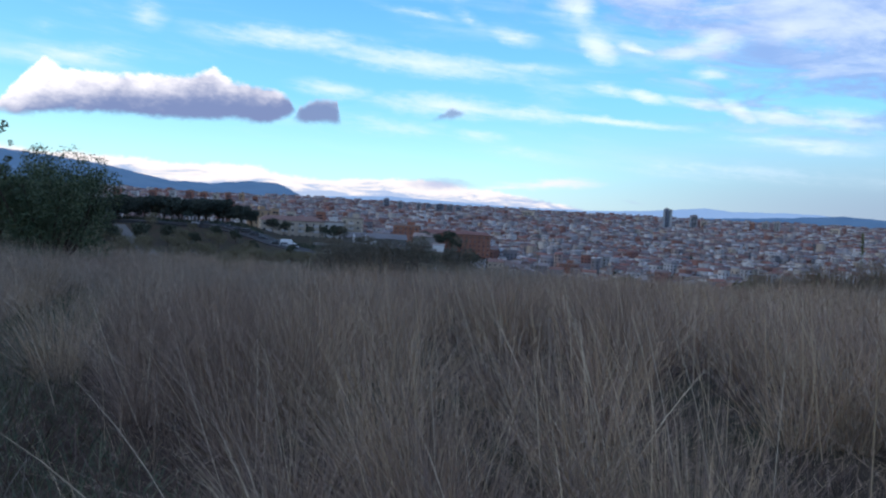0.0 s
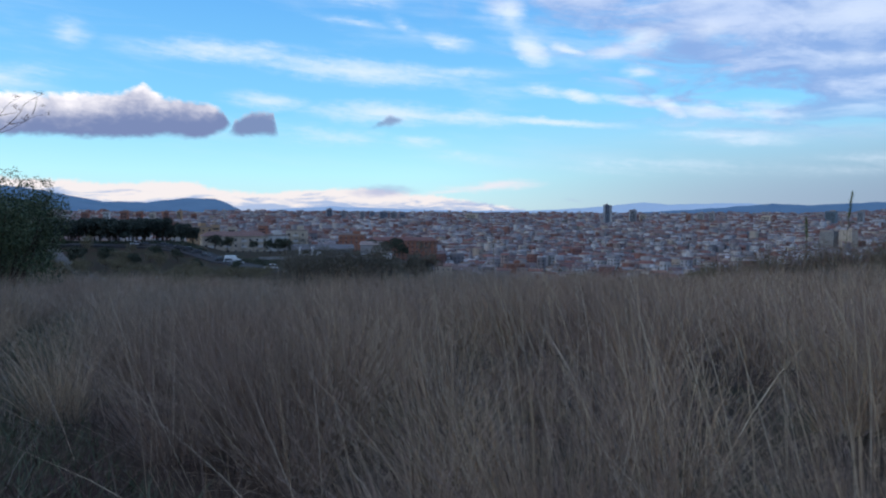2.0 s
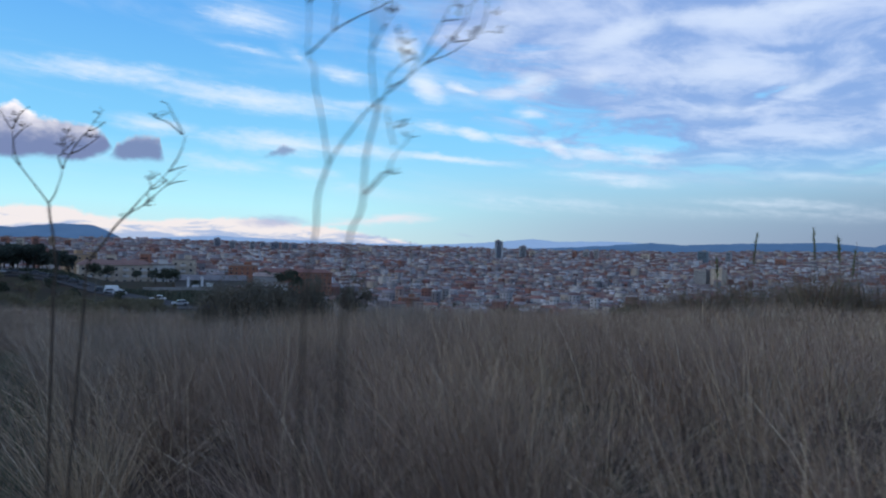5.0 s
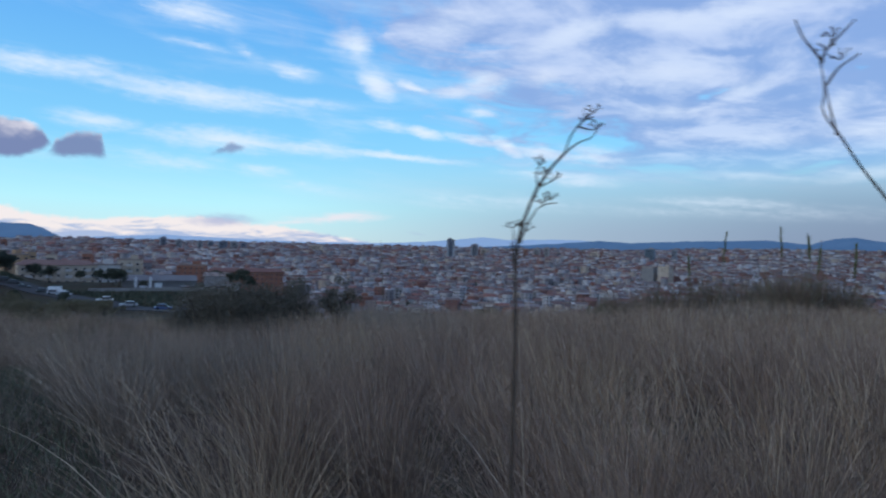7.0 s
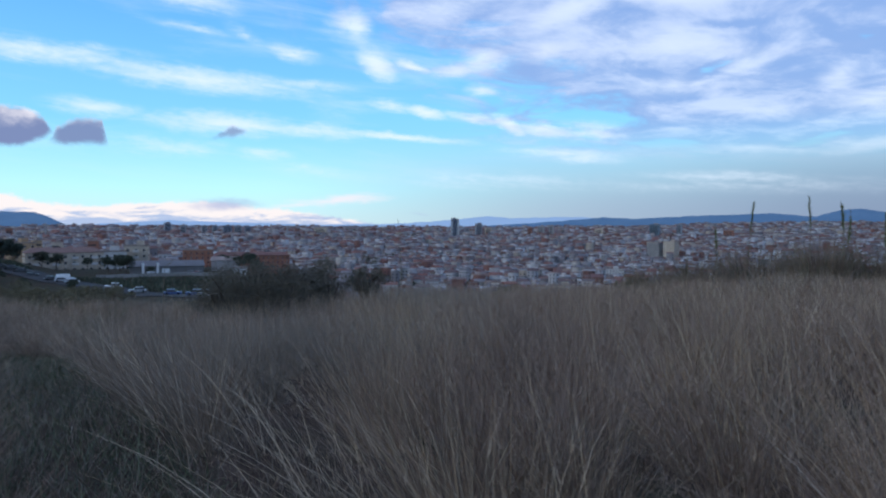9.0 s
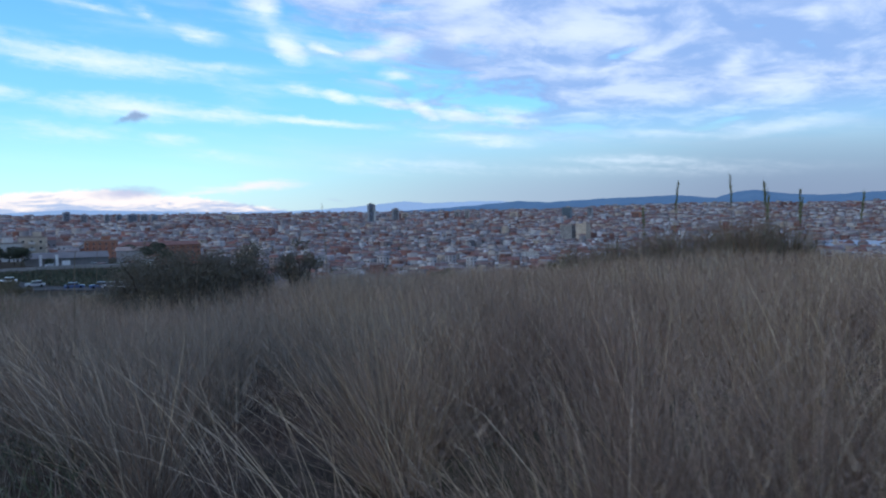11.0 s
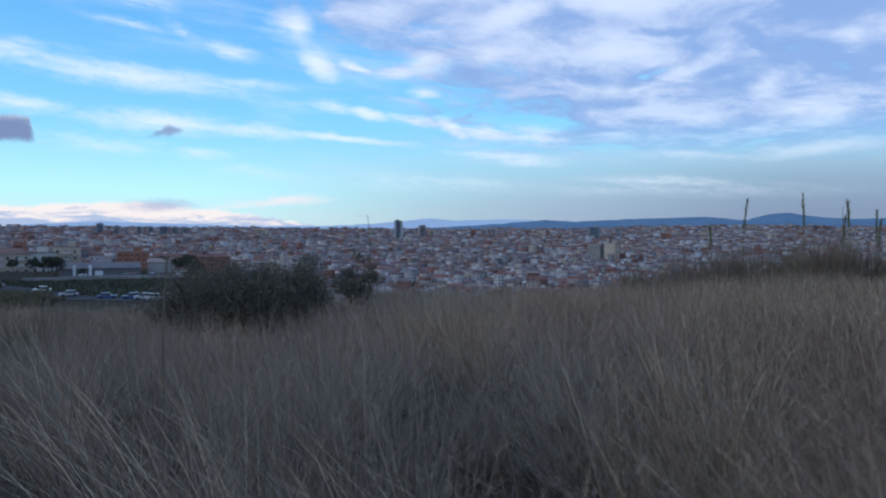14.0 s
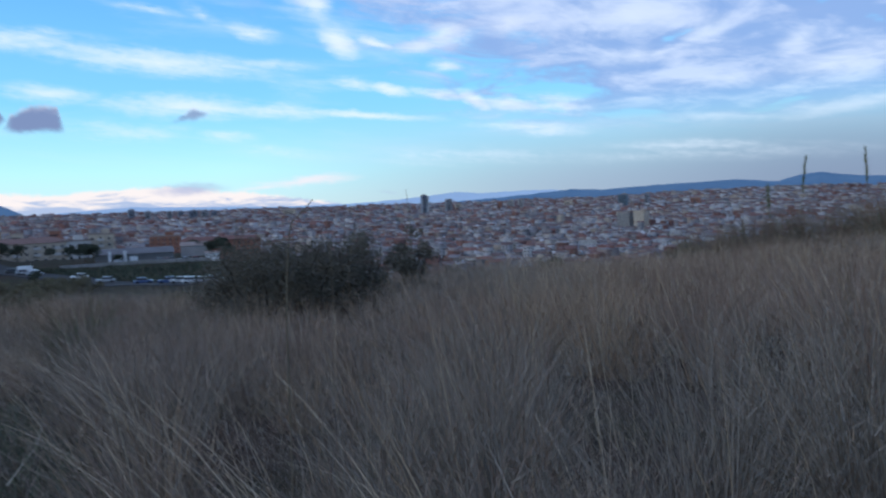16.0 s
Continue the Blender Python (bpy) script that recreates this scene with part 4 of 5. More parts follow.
def umbel(parent, at, seed, size=0.014):
    """A dry flower head: a spray of thin rays, each with a seed cluster."""
    rng = random.Random(seed)
    pieces = []
    for i in range(rng.randint(5, 8)):
        d = Vector((rng.uniform(-1, 1), rng.uniform(-1, 1), rng.uniform(0.2, 1.2))).normalized() * size * rng.uniform(0.7, 1.2)
        pieces.append(tube([at, tuple(Vector(at) + d)], 0.0006, 0.0004, 3))
        c = Vector(at) + d
        s = rng.uniform(0.0013, 0.0024)
        v = [tuple(c + Vector(o) * s) for o in ((1, 0, 0), (-1, 0, 0), (0, 1, 0), (0, -1, 0), (0, 0, 1), (0, 0, -1))]
        pieces.append((v, [(0, 2, 4), (2, 1, 4), (1, 3, 4), (3, 0, 4), (2, 0, 5), (1, 2, 5), (3, 1, 5), (0, 3, 5)]))
    part("flower_head", mesh_from("flower_head", *joined(pieces), M["stalk"]), parent)


def fennel(foot, stem, branches, heads, label, seed, r=0.0052):
    """A dry, branching umbel plant. Lines are in metres, from the foot."""
    base = float(height(*foot)) - 0.03
    top = thing("dry_fennel", (*foot, base), label, "dead plant", "dead flower stalks by the trail")
    rng = random.Random(seed)

    def local(p):
        return (p[0] - foot[0], p[1] - foot[1] + rng.uniform(-0.003, 0.003), p[2] - base)
    first = Vector(local(stem[0]))
    line = [tuple(first * f) for f in (0.0, 0.35, 0.65, 0.85, 0.95)] + [local(p) for p in stem]
    part("stem", mesh_from("stem", *tube(spread(line), r, r * 0.75, 6), M["stalk"]), top)
    for line in branches:
        part("branch", mesh_from("branch", *tube(spread([local(p) for p in line]), r * 0.55, r * 0.25), M["stalk"]), top)
    for i, p in enumerate(heads):
        umbel(top, local(p), seed * 50 + i)
    return top


fennel((-4.16, 2.79), [(-4.156, 2.793, 1.420), (-4.166, 2.793, 1.499), (-4.171, 2.793, 1.529), (-4.175, 2.793, 1.562)],
       [[(-4.175, 2.793, 1.562), (-4.197, 2.792, 1.588), (-4.222, 2.791, 1.618), (-4.249, 2.790, 1.652), (-4.263, 2.790, 1.668), (-4.268, 2.790, 1.685), (-4.267, 2.790, 1.705), (-4.271, 2.790, 1.738)],
        [(-4.271, 2.790, 1.738), (-4.282, 2.789, 1.753), (-4.295, 2.789, 1.770), (-4.306, 2.789, 1.790)],
        [(-4.271, 2.790, 1.738), (-4.265, 2.790, 1.755), (-4.255, 2.791, 1.768), (-4.241, 2.792, 1.783), (-4.231, 2.792, 1.793)],
        [(-4.249, 2.790, 1.652), (-4.256, 2.790, 1.669), (-4.262, 2.790, 1.688), (-4.266, 2.790, 1.712)],
        [(-4.266, 2.790, 1.712), (-4.257, 2.790, 1.725), (-4.247, 2.791, 1.736), (-4.224, 2.792, 1.752)]]
       + [[(-4.175, 2.793, 1.562), (-4.160, 2.794, 1.586), (-4.153, 2.794, 1.607), (-4.148, 2.795, 1.630), (-4.144, 2.795, 1.646)],
        [(-4.144, 2.795, 1.646), (-4.154, 2.795, 1.663), (-4.156, 2.795, 1.675), (-4.146, 2.795, 1.683), (-4.144, 2.795, 1.704), (-4.138, 2.796, 1.731)],
        [(-4.144, 2.795, 1.646), (-4.138, 2.795, 1.662), (-4.128, 2.796, 1.680), (-4.117, 2.796, 1.700), (-4.100, 2.797, 1.724), (-4.087, 2.798, 1.738), (-4.068, 2.799, 1.764), (-4.059, 2.800, 1.777)],
        [(-4.128, 2.796, 1.682), (-4.105, 2.797, 1.690), (-4.086, 2.798, 1.704), (-4.063, 2.799, 1.721)],
        [(-4.087, 2.798, 1.738), (-4.071, 2.799, 1.742), (-4.056, 2.800, 1.751)],
        [(-4.146, 2.795, 1.683), (-4.135, 2.796, 1.695), (-4.121, 2.796, 1.713)],
        [(-4.143, 2.795, 1.682), (-4.131, 2.796, 1.680)]],
       [(-4.138, 2.796, 1.731), (-4.149, 2.795, 1.713), (-4.152, 2.795, 1.700), (-4.140, 2.795, 1.697), (-4.121, 2.796, 1.713), (-4.117, 2.796, 1.700), (-4.059, 2.800, 1.777), (-4.056, 2.800, 1.751), (-4.063, 2.799, 1.721), (-4.086, 2.798, 1.722), (-4.076, 2.798, 1.720), (-4.258, 2.791, 1.770), (-4.265, 2.790, 1.755), (-4.247, 2.791, 1.744)],
       "tall dead fennel stalk forking into bare branches", 1, 0.0034)
fennel((-4.21, 2.85), [(-4.112, 2.852, 1.416), (-4.068, 2.855, 1.475), (-4.045, 2.856, 1.510), (-4.024, 2.857, 1.535)],
       [[(-4.024, 2.857, 1.535), (-3.994, 2.859, 1.569), (-3.960, 2.860, 1.606), (-3.940, 2.862, 1.627), (-3.916, 2.863, 1.651)],
        [(-3.916, 2.863, 1.651), (-3.899, 2.864, 1.675), (-3.887, 2.864, 1.700), (-3.881, 2.865, 1.718), (-3.877, 2.865, 1.740)],
        [(-3.884, 2.865, 1.743), (-3.896, 2.864, 1.768), (-3.912, 2.864, 1.795), (-3.923, 2.864, 1.816), (-3.941, 2.863, 1.824)],
        [(-3.884, 2.865, 1.743), (-3.903, 2.864, 1.759), (-3.923, 2.863, 1.773), (-3.939, 2.863, 1.778), (-3.954, 2.862, 1.783)],
        [(-3.916, 2.863, 1.651), (-3.895, 2.864, 1.659), (-3.870, 2.865, 1.667)]]
       + [[(-4.024, 2.857, 1.535), (-3.997, 2.858, 1.553), (-3.973, 2.860, 1.568), (-3.949, 2.861, 1.591), (-3.918, 2.862, 1.618), (-3.878, 2.864, 1.658)],
        [(-3.918, 2.862, 1.618), (-3.897, 2.863, 1.625), (-3.872, 2.865, 1.630)],
        [(-3.960, 2.860, 1.606), (-3.961, 2.861, 1.622), (-3.966, 2.860, 1.630)],
        [(-3.960, 2.860, 1.606), (-3.943, 2.861, 1.612), (-3.932, 2.862, 1.620)],
        [(-3.971, 2.860, 1.568), (-3.966, 2.860, 1.586), (-3.964, 2.860, 1.601)],
        [(-3.973, 2.860, 1.568), (-3.962, 2.860, 1.565)]],
       [(-3.966, 2.860, 1.630), (-3.960, 2.861, 1.631), (-3.951, 2.861, 1.638), (-3.932, 2.862, 1.620), (-3.962, 2.860, 1.564), (-3.955, 2.860, 1.576), (-3.954, 2.862, 1.783), (-3.945, 2.862, 1.780), (-3.933, 2.863, 1.789), (-4.024, 2.857, 1.535)],
       "dead fennel stalk leaning over with seed heads", 2, 0.0034)
fennel((-4.62, 2.99), [(-4.615, 2.994, 1.377), (-4.616, 2.995, 1.428), (-4.617, 2.995, 1.479), (-4.612, 2.996, 1.525), (-4.599, 2.997, 1.568), (-4.586, 2.997, 1.598), (-4.568, 2.998, 1.626), (-4.547, 2.999, 1.650)],
       [[(-4.547, 2.999, 1.650), (-4.539, 3.000, 1.674), (-4.527, 3.001, 1.693), (-4.513, 3.001, 1.704), (-4.500, 3.002, 1.700)],
        [(-4.527, 3.001, 1.692), (-4.512, 3.001, 1.687), (-4.498, 3.002, 1.688)],
        [(-4.547, 2.999, 1.650), (-4.528, 3.000, 1.666), (-4.506, 3.001, 1.676), (-4.498, 3.002, 1.688)],
        [(-4.525, 3.001, 1.693), (-4.517, 3.001, 1.706), (-4.504, 3.002, 1.713)]]
       + [[(-4.586, 2.997, 1.598), (-4.589, 2.997, 1.615), (-4.584, 2.998, 1.630)],
        [(-4.586, 2.997, 1.598), (-4.573, 2.998, 1.604), (-4.563, 2.998, 1.609)],
        [(-4.610, 2.996, 1.513), (-4.604, 2.996, 1.534), (-4.593, 2.997, 1.555), (-4.585, 2.997, 1.566), (-4.572, 2.998, 1.573), (-4.556, 2.999, 1.575)],
        [(-4.617, 2.995, 1.487), (-4.620, 2.995, 1.508), (-4.622, 2.995, 1.533)],
        [(-4.614, 2.996, 1.525), (-4.602, 2.996, 1.531)],
        [(-4.618, 2.995, 1.478), (-4.623, 2.995, 1.499), (-4.624, 2.995, 1.514)]],
       [(-4.504, 3.002, 1.713), (-4.499, 3.002, 1.688), (-4.514, 3.001, 1.702), (-4.584, 2.998, 1.630), (-4.582, 2.998, 1.617), (-4.563, 2.998, 1.609), (-4.566, 2.998, 1.579), (-4.579, 2.997, 1.573), (-4.622, 2.995, 1.535), (-4.612, 2.996, 1.538), (-4.602, 2.996, 1.531)],
       "dead fennel stalk curving up with small seed heads", 3, 0.003)
fennel((-3.43, 2.26), [(-3.40, 2.26, 1.42), (-3.39, 2.27, 1.50), (-3.39, 2.28, 1.56), (-3.38, 2.30, 1.61)],
       [[(-3.38, 2.30, 1.61), (-3.39, 2.29, 1.68), (-3.40, 2.28, 1.73), (-3.40, 2.27, 1.76), (-3.41, 2.27, 1.78), (-3.41, 2.27, 1.82), (-3.41, 2.27, 1.86)],
        [(-3.41, 2.27, 1.86), (-3.42, 2.25, 1.91), (-3.43, 2.24, 1.94), (-3.44, 2.22, 1.98)],
        [(-3.41, 2.27, 1.86), (-3.40, 2.28, 1.90), (-3.39, 2.31, 1.96), (-3.38, 2.33, 1.99), (-3.35, 2.37, 2.01)],
        [(-3.41, 2.27, 1.78), (-3.38, 2.31, 1.83), (-3.35, 2.36, 1.87), (-3.32, 2.40, 1.90), (-3.29, 2.45, 1.94)],
        [(-3.38, 2.31, 1.83), (-3.38, 2.32, 1.87), (-3.38, 2.32, 1.90)]]
       + [[(-3.38, 2.30, 1.61), (-3.37, 2.32, 1.64), (-3.35, 2.35, 1.68), (-3.33, 2.38, 1.72), (-3.29, 2.43, 1.77), (-3.25, 2.48, 1.82), (-3.20, 2.54, 1.86), (-3.15, 2.61, 1.92), (-3.11, 2.65, 1.93)],
        [(-3.25, 2.48, 1.82), (-3.21, 2.54, 1.88), (-3.18, 2.57, 1.93), (-3.17, 2.59, 1.97), (-3.13, 2.63, 2.01)],
        [(-3.15, 2.60, 1.92), (-3.14, 2.61, 1.96), (-3.14, 2.62, 2.00)],
        [(-3.20, 2.54, 1.88), (-3.18, 2.57, 1.89), (-3.16, 2.59, 1.90)]],
       [(-3.43, 2.24, 1.94), (-3.35, 2.37, 2.01), (-3.29, 2.45, 1.94), (-3.38, 2.32, 1.90), (-3.13, 2.63, 2.01), (-3.14, 2.61, 2.01), (-3.11, 2.65, 1.93), (-3.12, 2.63, 1.96), (-3.16, 2.59, 1.91), (-3.19, 2.57, 1.94), (-3.20, 2.54, 1.88), (-3.17, 2.58, 1.90)],
       "tall dead fennel stalk with long bare arms", 4, 0.003)
fennel((-3.35, 2.17), [(-3.32, 2.17, 1.42), (-3.32, 2.20, 1.50), (-3.31, 2.23, 1.54), (-3.31, 2.25, 1.62), (-3.30, 2.28, 1.69)],
       [[(-3.30, 2.28, 1.69), (-3.31, 2.28, 1.76), (-3.31, 2.28, 1.81), (-3.31, 2.29, 1.87), (-3.31, 2.29, 1.91), (-3.31, 2.31, 1.92), (-3.30, 2.31, 1.91)],
        [(-3.31, 2.28, 1.79), (-3.30, 2.31, 1.83), (-3.29, 2.35, 1.87)],
        [(-3.30, 2.31, 1.83), (-3.30, 2.31, 1.86), (-3.30, 2.31, 1.88)],
        [(-3.30, 2.28, 1.69), (-3.30, 2.31, 1.71), (-3.29, 2.33, 1.74), (-3.27, 2.38, 1.77), (-3.26, 2.42, 1.80), (-3.24, 2.46, 1.85), (-3.22, 2.51, 1.91), (-3.20, 2.54, 1.96), (-3.18, 2.58, 2.00)]]
       + [[(-3.29, 2.33, 1.74), (-3.29, 2.33, 1.76), (-3.28, 2.35, 1.78), (-3.27, 2.38, 1.80), (-3.26, 2.41, 1.81)],
        [(-3.27, 2.38, 1.80), (-3.28, 2.37, 1.82), (-3.28, 2.36, 1.84)],
        [(-3.22, 2.51, 1.91), (-3.19, 2.56, 1.93)],
        [(-3.31, 2.23, 1.54), (-3.31, 2.25, 1.56), (-3.29, 2.32, 1.60), (-3.28, 2.34, 1.63), (-3.27, 2.36, 1.65), (-3.26, 2.39, 1.67)],
        [(-3.28, 2.34, 1.65), (-3.29, 2.33, 1.69), (-3.29, 2.32, 1.71)],
        [(-3.31, 2.25, 1.56), (-3.29, 2.30, 1.60), (-3.28, 2.33, 1.60)]],
       [(-3.29, 2.34, 1.87), (-3.29, 2.35, 1.87), (-3.28, 2.36, 1.84), (-3.26, 2.41, 1.81), (-3.27, 2.39, 1.83), (-3.27, 2.38, 1.81), (-3.19, 2.56, 1.99), (-3.19, 2.56, 1.95), (-3.26, 2.39, 1.67), (-3.27, 2.38, 1.69), (-3.28, 2.35, 1.68), (-3.28, 2.33, 1.60)],
       "slender dead fennel stalk with a hooked top beside a taller one", 5, 0.0028)


# ---- city ----
def lots():
    """House plots in rows, quarter by quarter: x, y, half width, half depth, turn, height, pitched roof or not."""
    rng = np.random.default_rng(11)
    rows = []
    for near, far, tile, w0, w1, deep, gap in ((430, 1250, 150, 6.0, 13.0, 5.2, 8.0), (1250, 2300, 230, 7.0, 17.0, 6.5, 11.0), (2300, 4350, 420, 12.0, 30.0, 9.0, 22.0)):
        for i in range(-int(far / tile) - 1, int(far / tile) + 1):
            for j in range(0, int(far / tile) + 1):
                cx, cy = (i + 0.5) * tile, (j + 0.5) * tile
                r, az = math.hypot(cx, cy), math.degrees(math.atan2(cx, cy))
                if not (near - tile < r < far + tile and -56 < az < 46):
                    continue
                turn = rng.uniform(-0.5, 0.9)
                tall = rng.uniform(0.8, 1.35)
                v, row = -tile / 2, 0
                while v < tile / 2:
                    u = -tile / 2
                    while u < tile / 2:
                        w = rng.uniform(w0, w1)
                        c, s = math.cos(turn), math.sin(turn)
                        x, y = cx + (u + w / 2) * c - v * s, cy + (u + w / 2) * s + v * c
                        u += w + (gap if rng.uniform() < 0.12 else 0.0)
                        if near <= math.hypot(x, y) < far and rng.uniform() > 0.06:
                            h = tall * (rng.choice([5.5, 7.0, 8.5, 10.0, 12.5, 15.5], p=[.16, .26, .24, .16, .11, .07]) + rng.uniform(-0.6, 0.6)) * (1.0 if r < 1250 else 1.15 if r < 2300 else 1.25)
                            rows.append((x, y, w / 2, deep * rng.uniform(0.8, 1.15), turn, h, float(rng.uniform() < 0.42)))
                    v += 2 * deep + (0.6 if row % 2 == 0 else gap)
                    row += 1
    return np.array(rows)


def open_ground(x, y):
    """Where no houses stand: the hill's foot, the valley road and the pine wood."""
    r, az = np.hypot(x, y), np.degrees(np.arctan2(x, y))
    valley = (az < -13) & (az > -60) & (r < 520)
    wood = (az < -27) & (r < 640)
    return valley | wood | (r < 470)


LOTS = lots()
LOTS = LOTS[~open_ground(LOTS[:, 0], LOTS[:, 1])]


def boxes(P, z0, z1, over=0.0):
    """Corner points of turned boxes, one row each."""
    x, y, hw, hd, a = P[:, 0], P[:, 1], P[:, 2] + over, P[:, 3] + over, P[:, 4]
    c, s = np.cos(a), np.sin(a)
    out = np.empty((len(P), 8, 3))
    for i, (p, q) in enumerate(((-1, -1), (1, -1), (1, 1), (-1, 1))):
        for j, z in ((0, z0), (4, z1)):
            out[:, i + j, 0] = x + p * hw * c - q * hd * s
            out[:, i + j, 1] = y + p * hw * s + q * hd * c
            out[:, i + j, 2] = z
    return out


BOX = [0, 1, 5, 4, 1, 2, 6, 5, 2, 3, 7, 6, 3, 0, 4, 7, 4, 5, 6, 7]


def build_city(P):
    z = height(P[:, 0], P[:, 1])
    heap = Heap()

    def put(V, pattern, sizes, slot):
        k, n = V.shape[:2]
        heap.take(V.reshape(-1, 3), (np.array(pattern)[None] + (np.arange(k) * n)[:, None]).ravel(), np.tile(sizes, k), slot)

    SIDES = [0, 1, 5, 4, 1, 2, 6, 5, 2, 3, 7, 6, 3, 0, 4, 7]
    put(boxes(P, z - 3, z + P[:, 5]), SIDES, [4] * 4, 0)
    pitched = P[:, 6] > 0.5
    Q, zq = P[pitched], (z + P[:, 5])[pitched]
    eave = boxes(Q, zq, zq + 0.05, 0.4)[:, 4:8]
    top = np.stack([(eave[:, 0] + eave[:, 3]) / 2, (eave[:, 1] + eave[:, 2]) / 2], 1)
    top[:, :, 2] += (np.minimum(Q[:, 2], Q[:, 3]) * 0.5)[:, None]
    put(np.concatenate([eave, top], 1), [0, 1, 5, 4, 2, 3, 4, 5, 1, 2, 5, 3, 0, 4], [4, 4, 3, 3], 1)
    F, zf = P[~pitched], (z + P[:, 5])[~pitched]
    close = np.hypot(F[:, 0], F[:, 1]) < 1300
    put(boxes(F[close], zf[close] + 0.02, zf[close] + 0.5, 0.12), BOX, [4] * 5, 2)
    put(boxes(F[~close], zf[~close] - 0.1, zf[~close] + 0.02)[:, 4:8], [0, 1, 2, 3], [4], 2)
    G, zg = F[close].copy(), zf[close]
    G[:, 2] *= 0.35
    G[:, 3] *= 0.4
    put(boxes(G[::2], zg[::2] + 0.5, zg[::2] + 2.9), BOX, [4] * 5, 0)
    # windows on the two long fronts of the nearer houses
    near = np.hypot(P[:, 0], P[:, 1]) < 1250
    N, zn = P[near], z[near]
    wins = []
    for (x, y, hw, hd, a, h, _), base in zip(N, zn):
        c, s = math.cos(a), math.sin(a)
        cols, floors = max(1, int(hw * 2 / 2.9)), max(1, int(h / 3.0))
        for sign in (-1, 1):
            nx, ny = -s * sign, c * sign
            if nx * x + ny * y > 0:
                continue
            ox, oy = x + nx * (hd + 0.06), y + ny * (hd + 0.06)
            for f in range(floors):
                for q in range(cols):
                    u = (q + 0.5) / cols * 2 * hw - hw
                    wz = base + 1.0 + 3.0 * f
                    e = 0.55
                    wins.append(((ox + (u - e) * c, oy + (u - e) * s, wz), (ox + (u + e) * c, oy + (u + e) * s, wz),
                                 (ox + (u + e) * c, oy + (u + e) * s, wz + 1.4), (ox + (u - e) * c, oy + (u - e) * s, wz + 1.4)))
    put(np.array(wins), [0, 1, 2, 3], [4], 3)
    tagged(new("city_houses", heap.mesh("city_houses", [M["city_wall"], M["city_roof"], M["city_flat"], M["glass"]])),
           "dense low city of cream, brick and white houses with tiled roofs", "houses", kind="stuff")




# ---- trees, buildings and vehicles ----
def polar(az, r):
    """A place by its bearing and distance from the middle of the walk."""
    return r * math.sin(radians(az)) - 5.0, r * math.cos(radians(az)) + 3.0


def cube(cx, cy, cz, sx, sy, sz):
    """A box by its middle and size: verts, faces."""
    v = [(cx + sx / 2 * a, cy + sy / 2 * b, cz + sz / 2 * c) for c in (-1, 1) for a, b in ((-1, -1), (1, -1), (1, 1), (-1, 1))]
    return v, [(3, 2, 1, 0), (4, 5, 6, 7), (0, 1, 5, 4), (1, 2, 6, 5), (2, 3, 7, 6), (3, 0, 4, 7)]


def make_tree(name, label, tall, wide, seed, mat, count, leaf, umbrella=False, group=""):
    rng, rr = np.random.default_rng(seed), random.Random(seed)
    top = thing(name, (0, 0, 0), label, "tree", group)
    trunk = [tube(curved((0, 0, 0), (rr.uniform(-.3, .3), rr.uniform(-.3, .3), tall * 0.62), 0.15, 5, rr), 0.03 * tall, 0.015 * tall, 6)]
    blobs = []
    for i in range(6):
        a = TAU * i / 6 + rr.uniform(-.4, .4)
        z = tall * (rr.uniform(0.7, 0.85) if umbrella else rr.uniform(0.45, 0.85))
        tip = (wide * rr.uniform(.4, .8) * math.sin(a), wide * rr.uniform(.4, .8) * math.cos(a), z)
        trunk.append(tube(curved((0, 0, tall * 0.45), tip, 0.15, 4, rr), 0.012 * tall, 0.004 * tall, 5))
        for k in range(3):
            blobs.append((tip[0] * rr.uniform(.5, 1.1), tip[1] * rr.uniform(.5, 1.1), z + rr.uniform(-.08, .12) * tall, wide * rr.uniform(.25, .45), 0.5 if umbrella else 0.85))
    blobs.append((0, 0, tall * 0.88, wide * 0.4, 0.6))
    part("trunk", mesh_from("trunk", *joined(trunk), M["bark"]), top)
    part("crown", crown_mesh("crown", rng, blobs, count, leaf, mat, 1.5), top)
    return top


def stand(x, y, turn=0.0, scale=1.0, sink=0.1):
    return pose(x, y, float(height(x, y)) - sink, 0, 0, turn) @ Matrix.Scale(scale, 4)


def set_copy(src, m, scale=1.0):
    ob = copy_thing(src, m)
    ob.scale = (scale, scale, scale)
    return ob


# the pine wood on the valley's shoulder
rr = random.Random(21)
pine = make_tree("pine_tree", "dark green umbrella pine in a dense wood", 8.5, 4.4, 5, M["pine"], 1500, 0.42, False, "pine wood")
pine.matrix_basis = stand(*polar(-36.0, 300))
for i in range(100):
    az, r = rr.uniform(-44.5, -31.2), rr.uniform(290, 360)
    if az > -33.5:
        r -= 10
    s = rr.uniform(0.75, 1.15) * (1.0 if az < -34 else 0.8)
    set_copy(pine, pose(*polar(az, r), float(height(*polar(az, r))) - 0.2, 0, 0, rr.uniform(0, 360)), s)
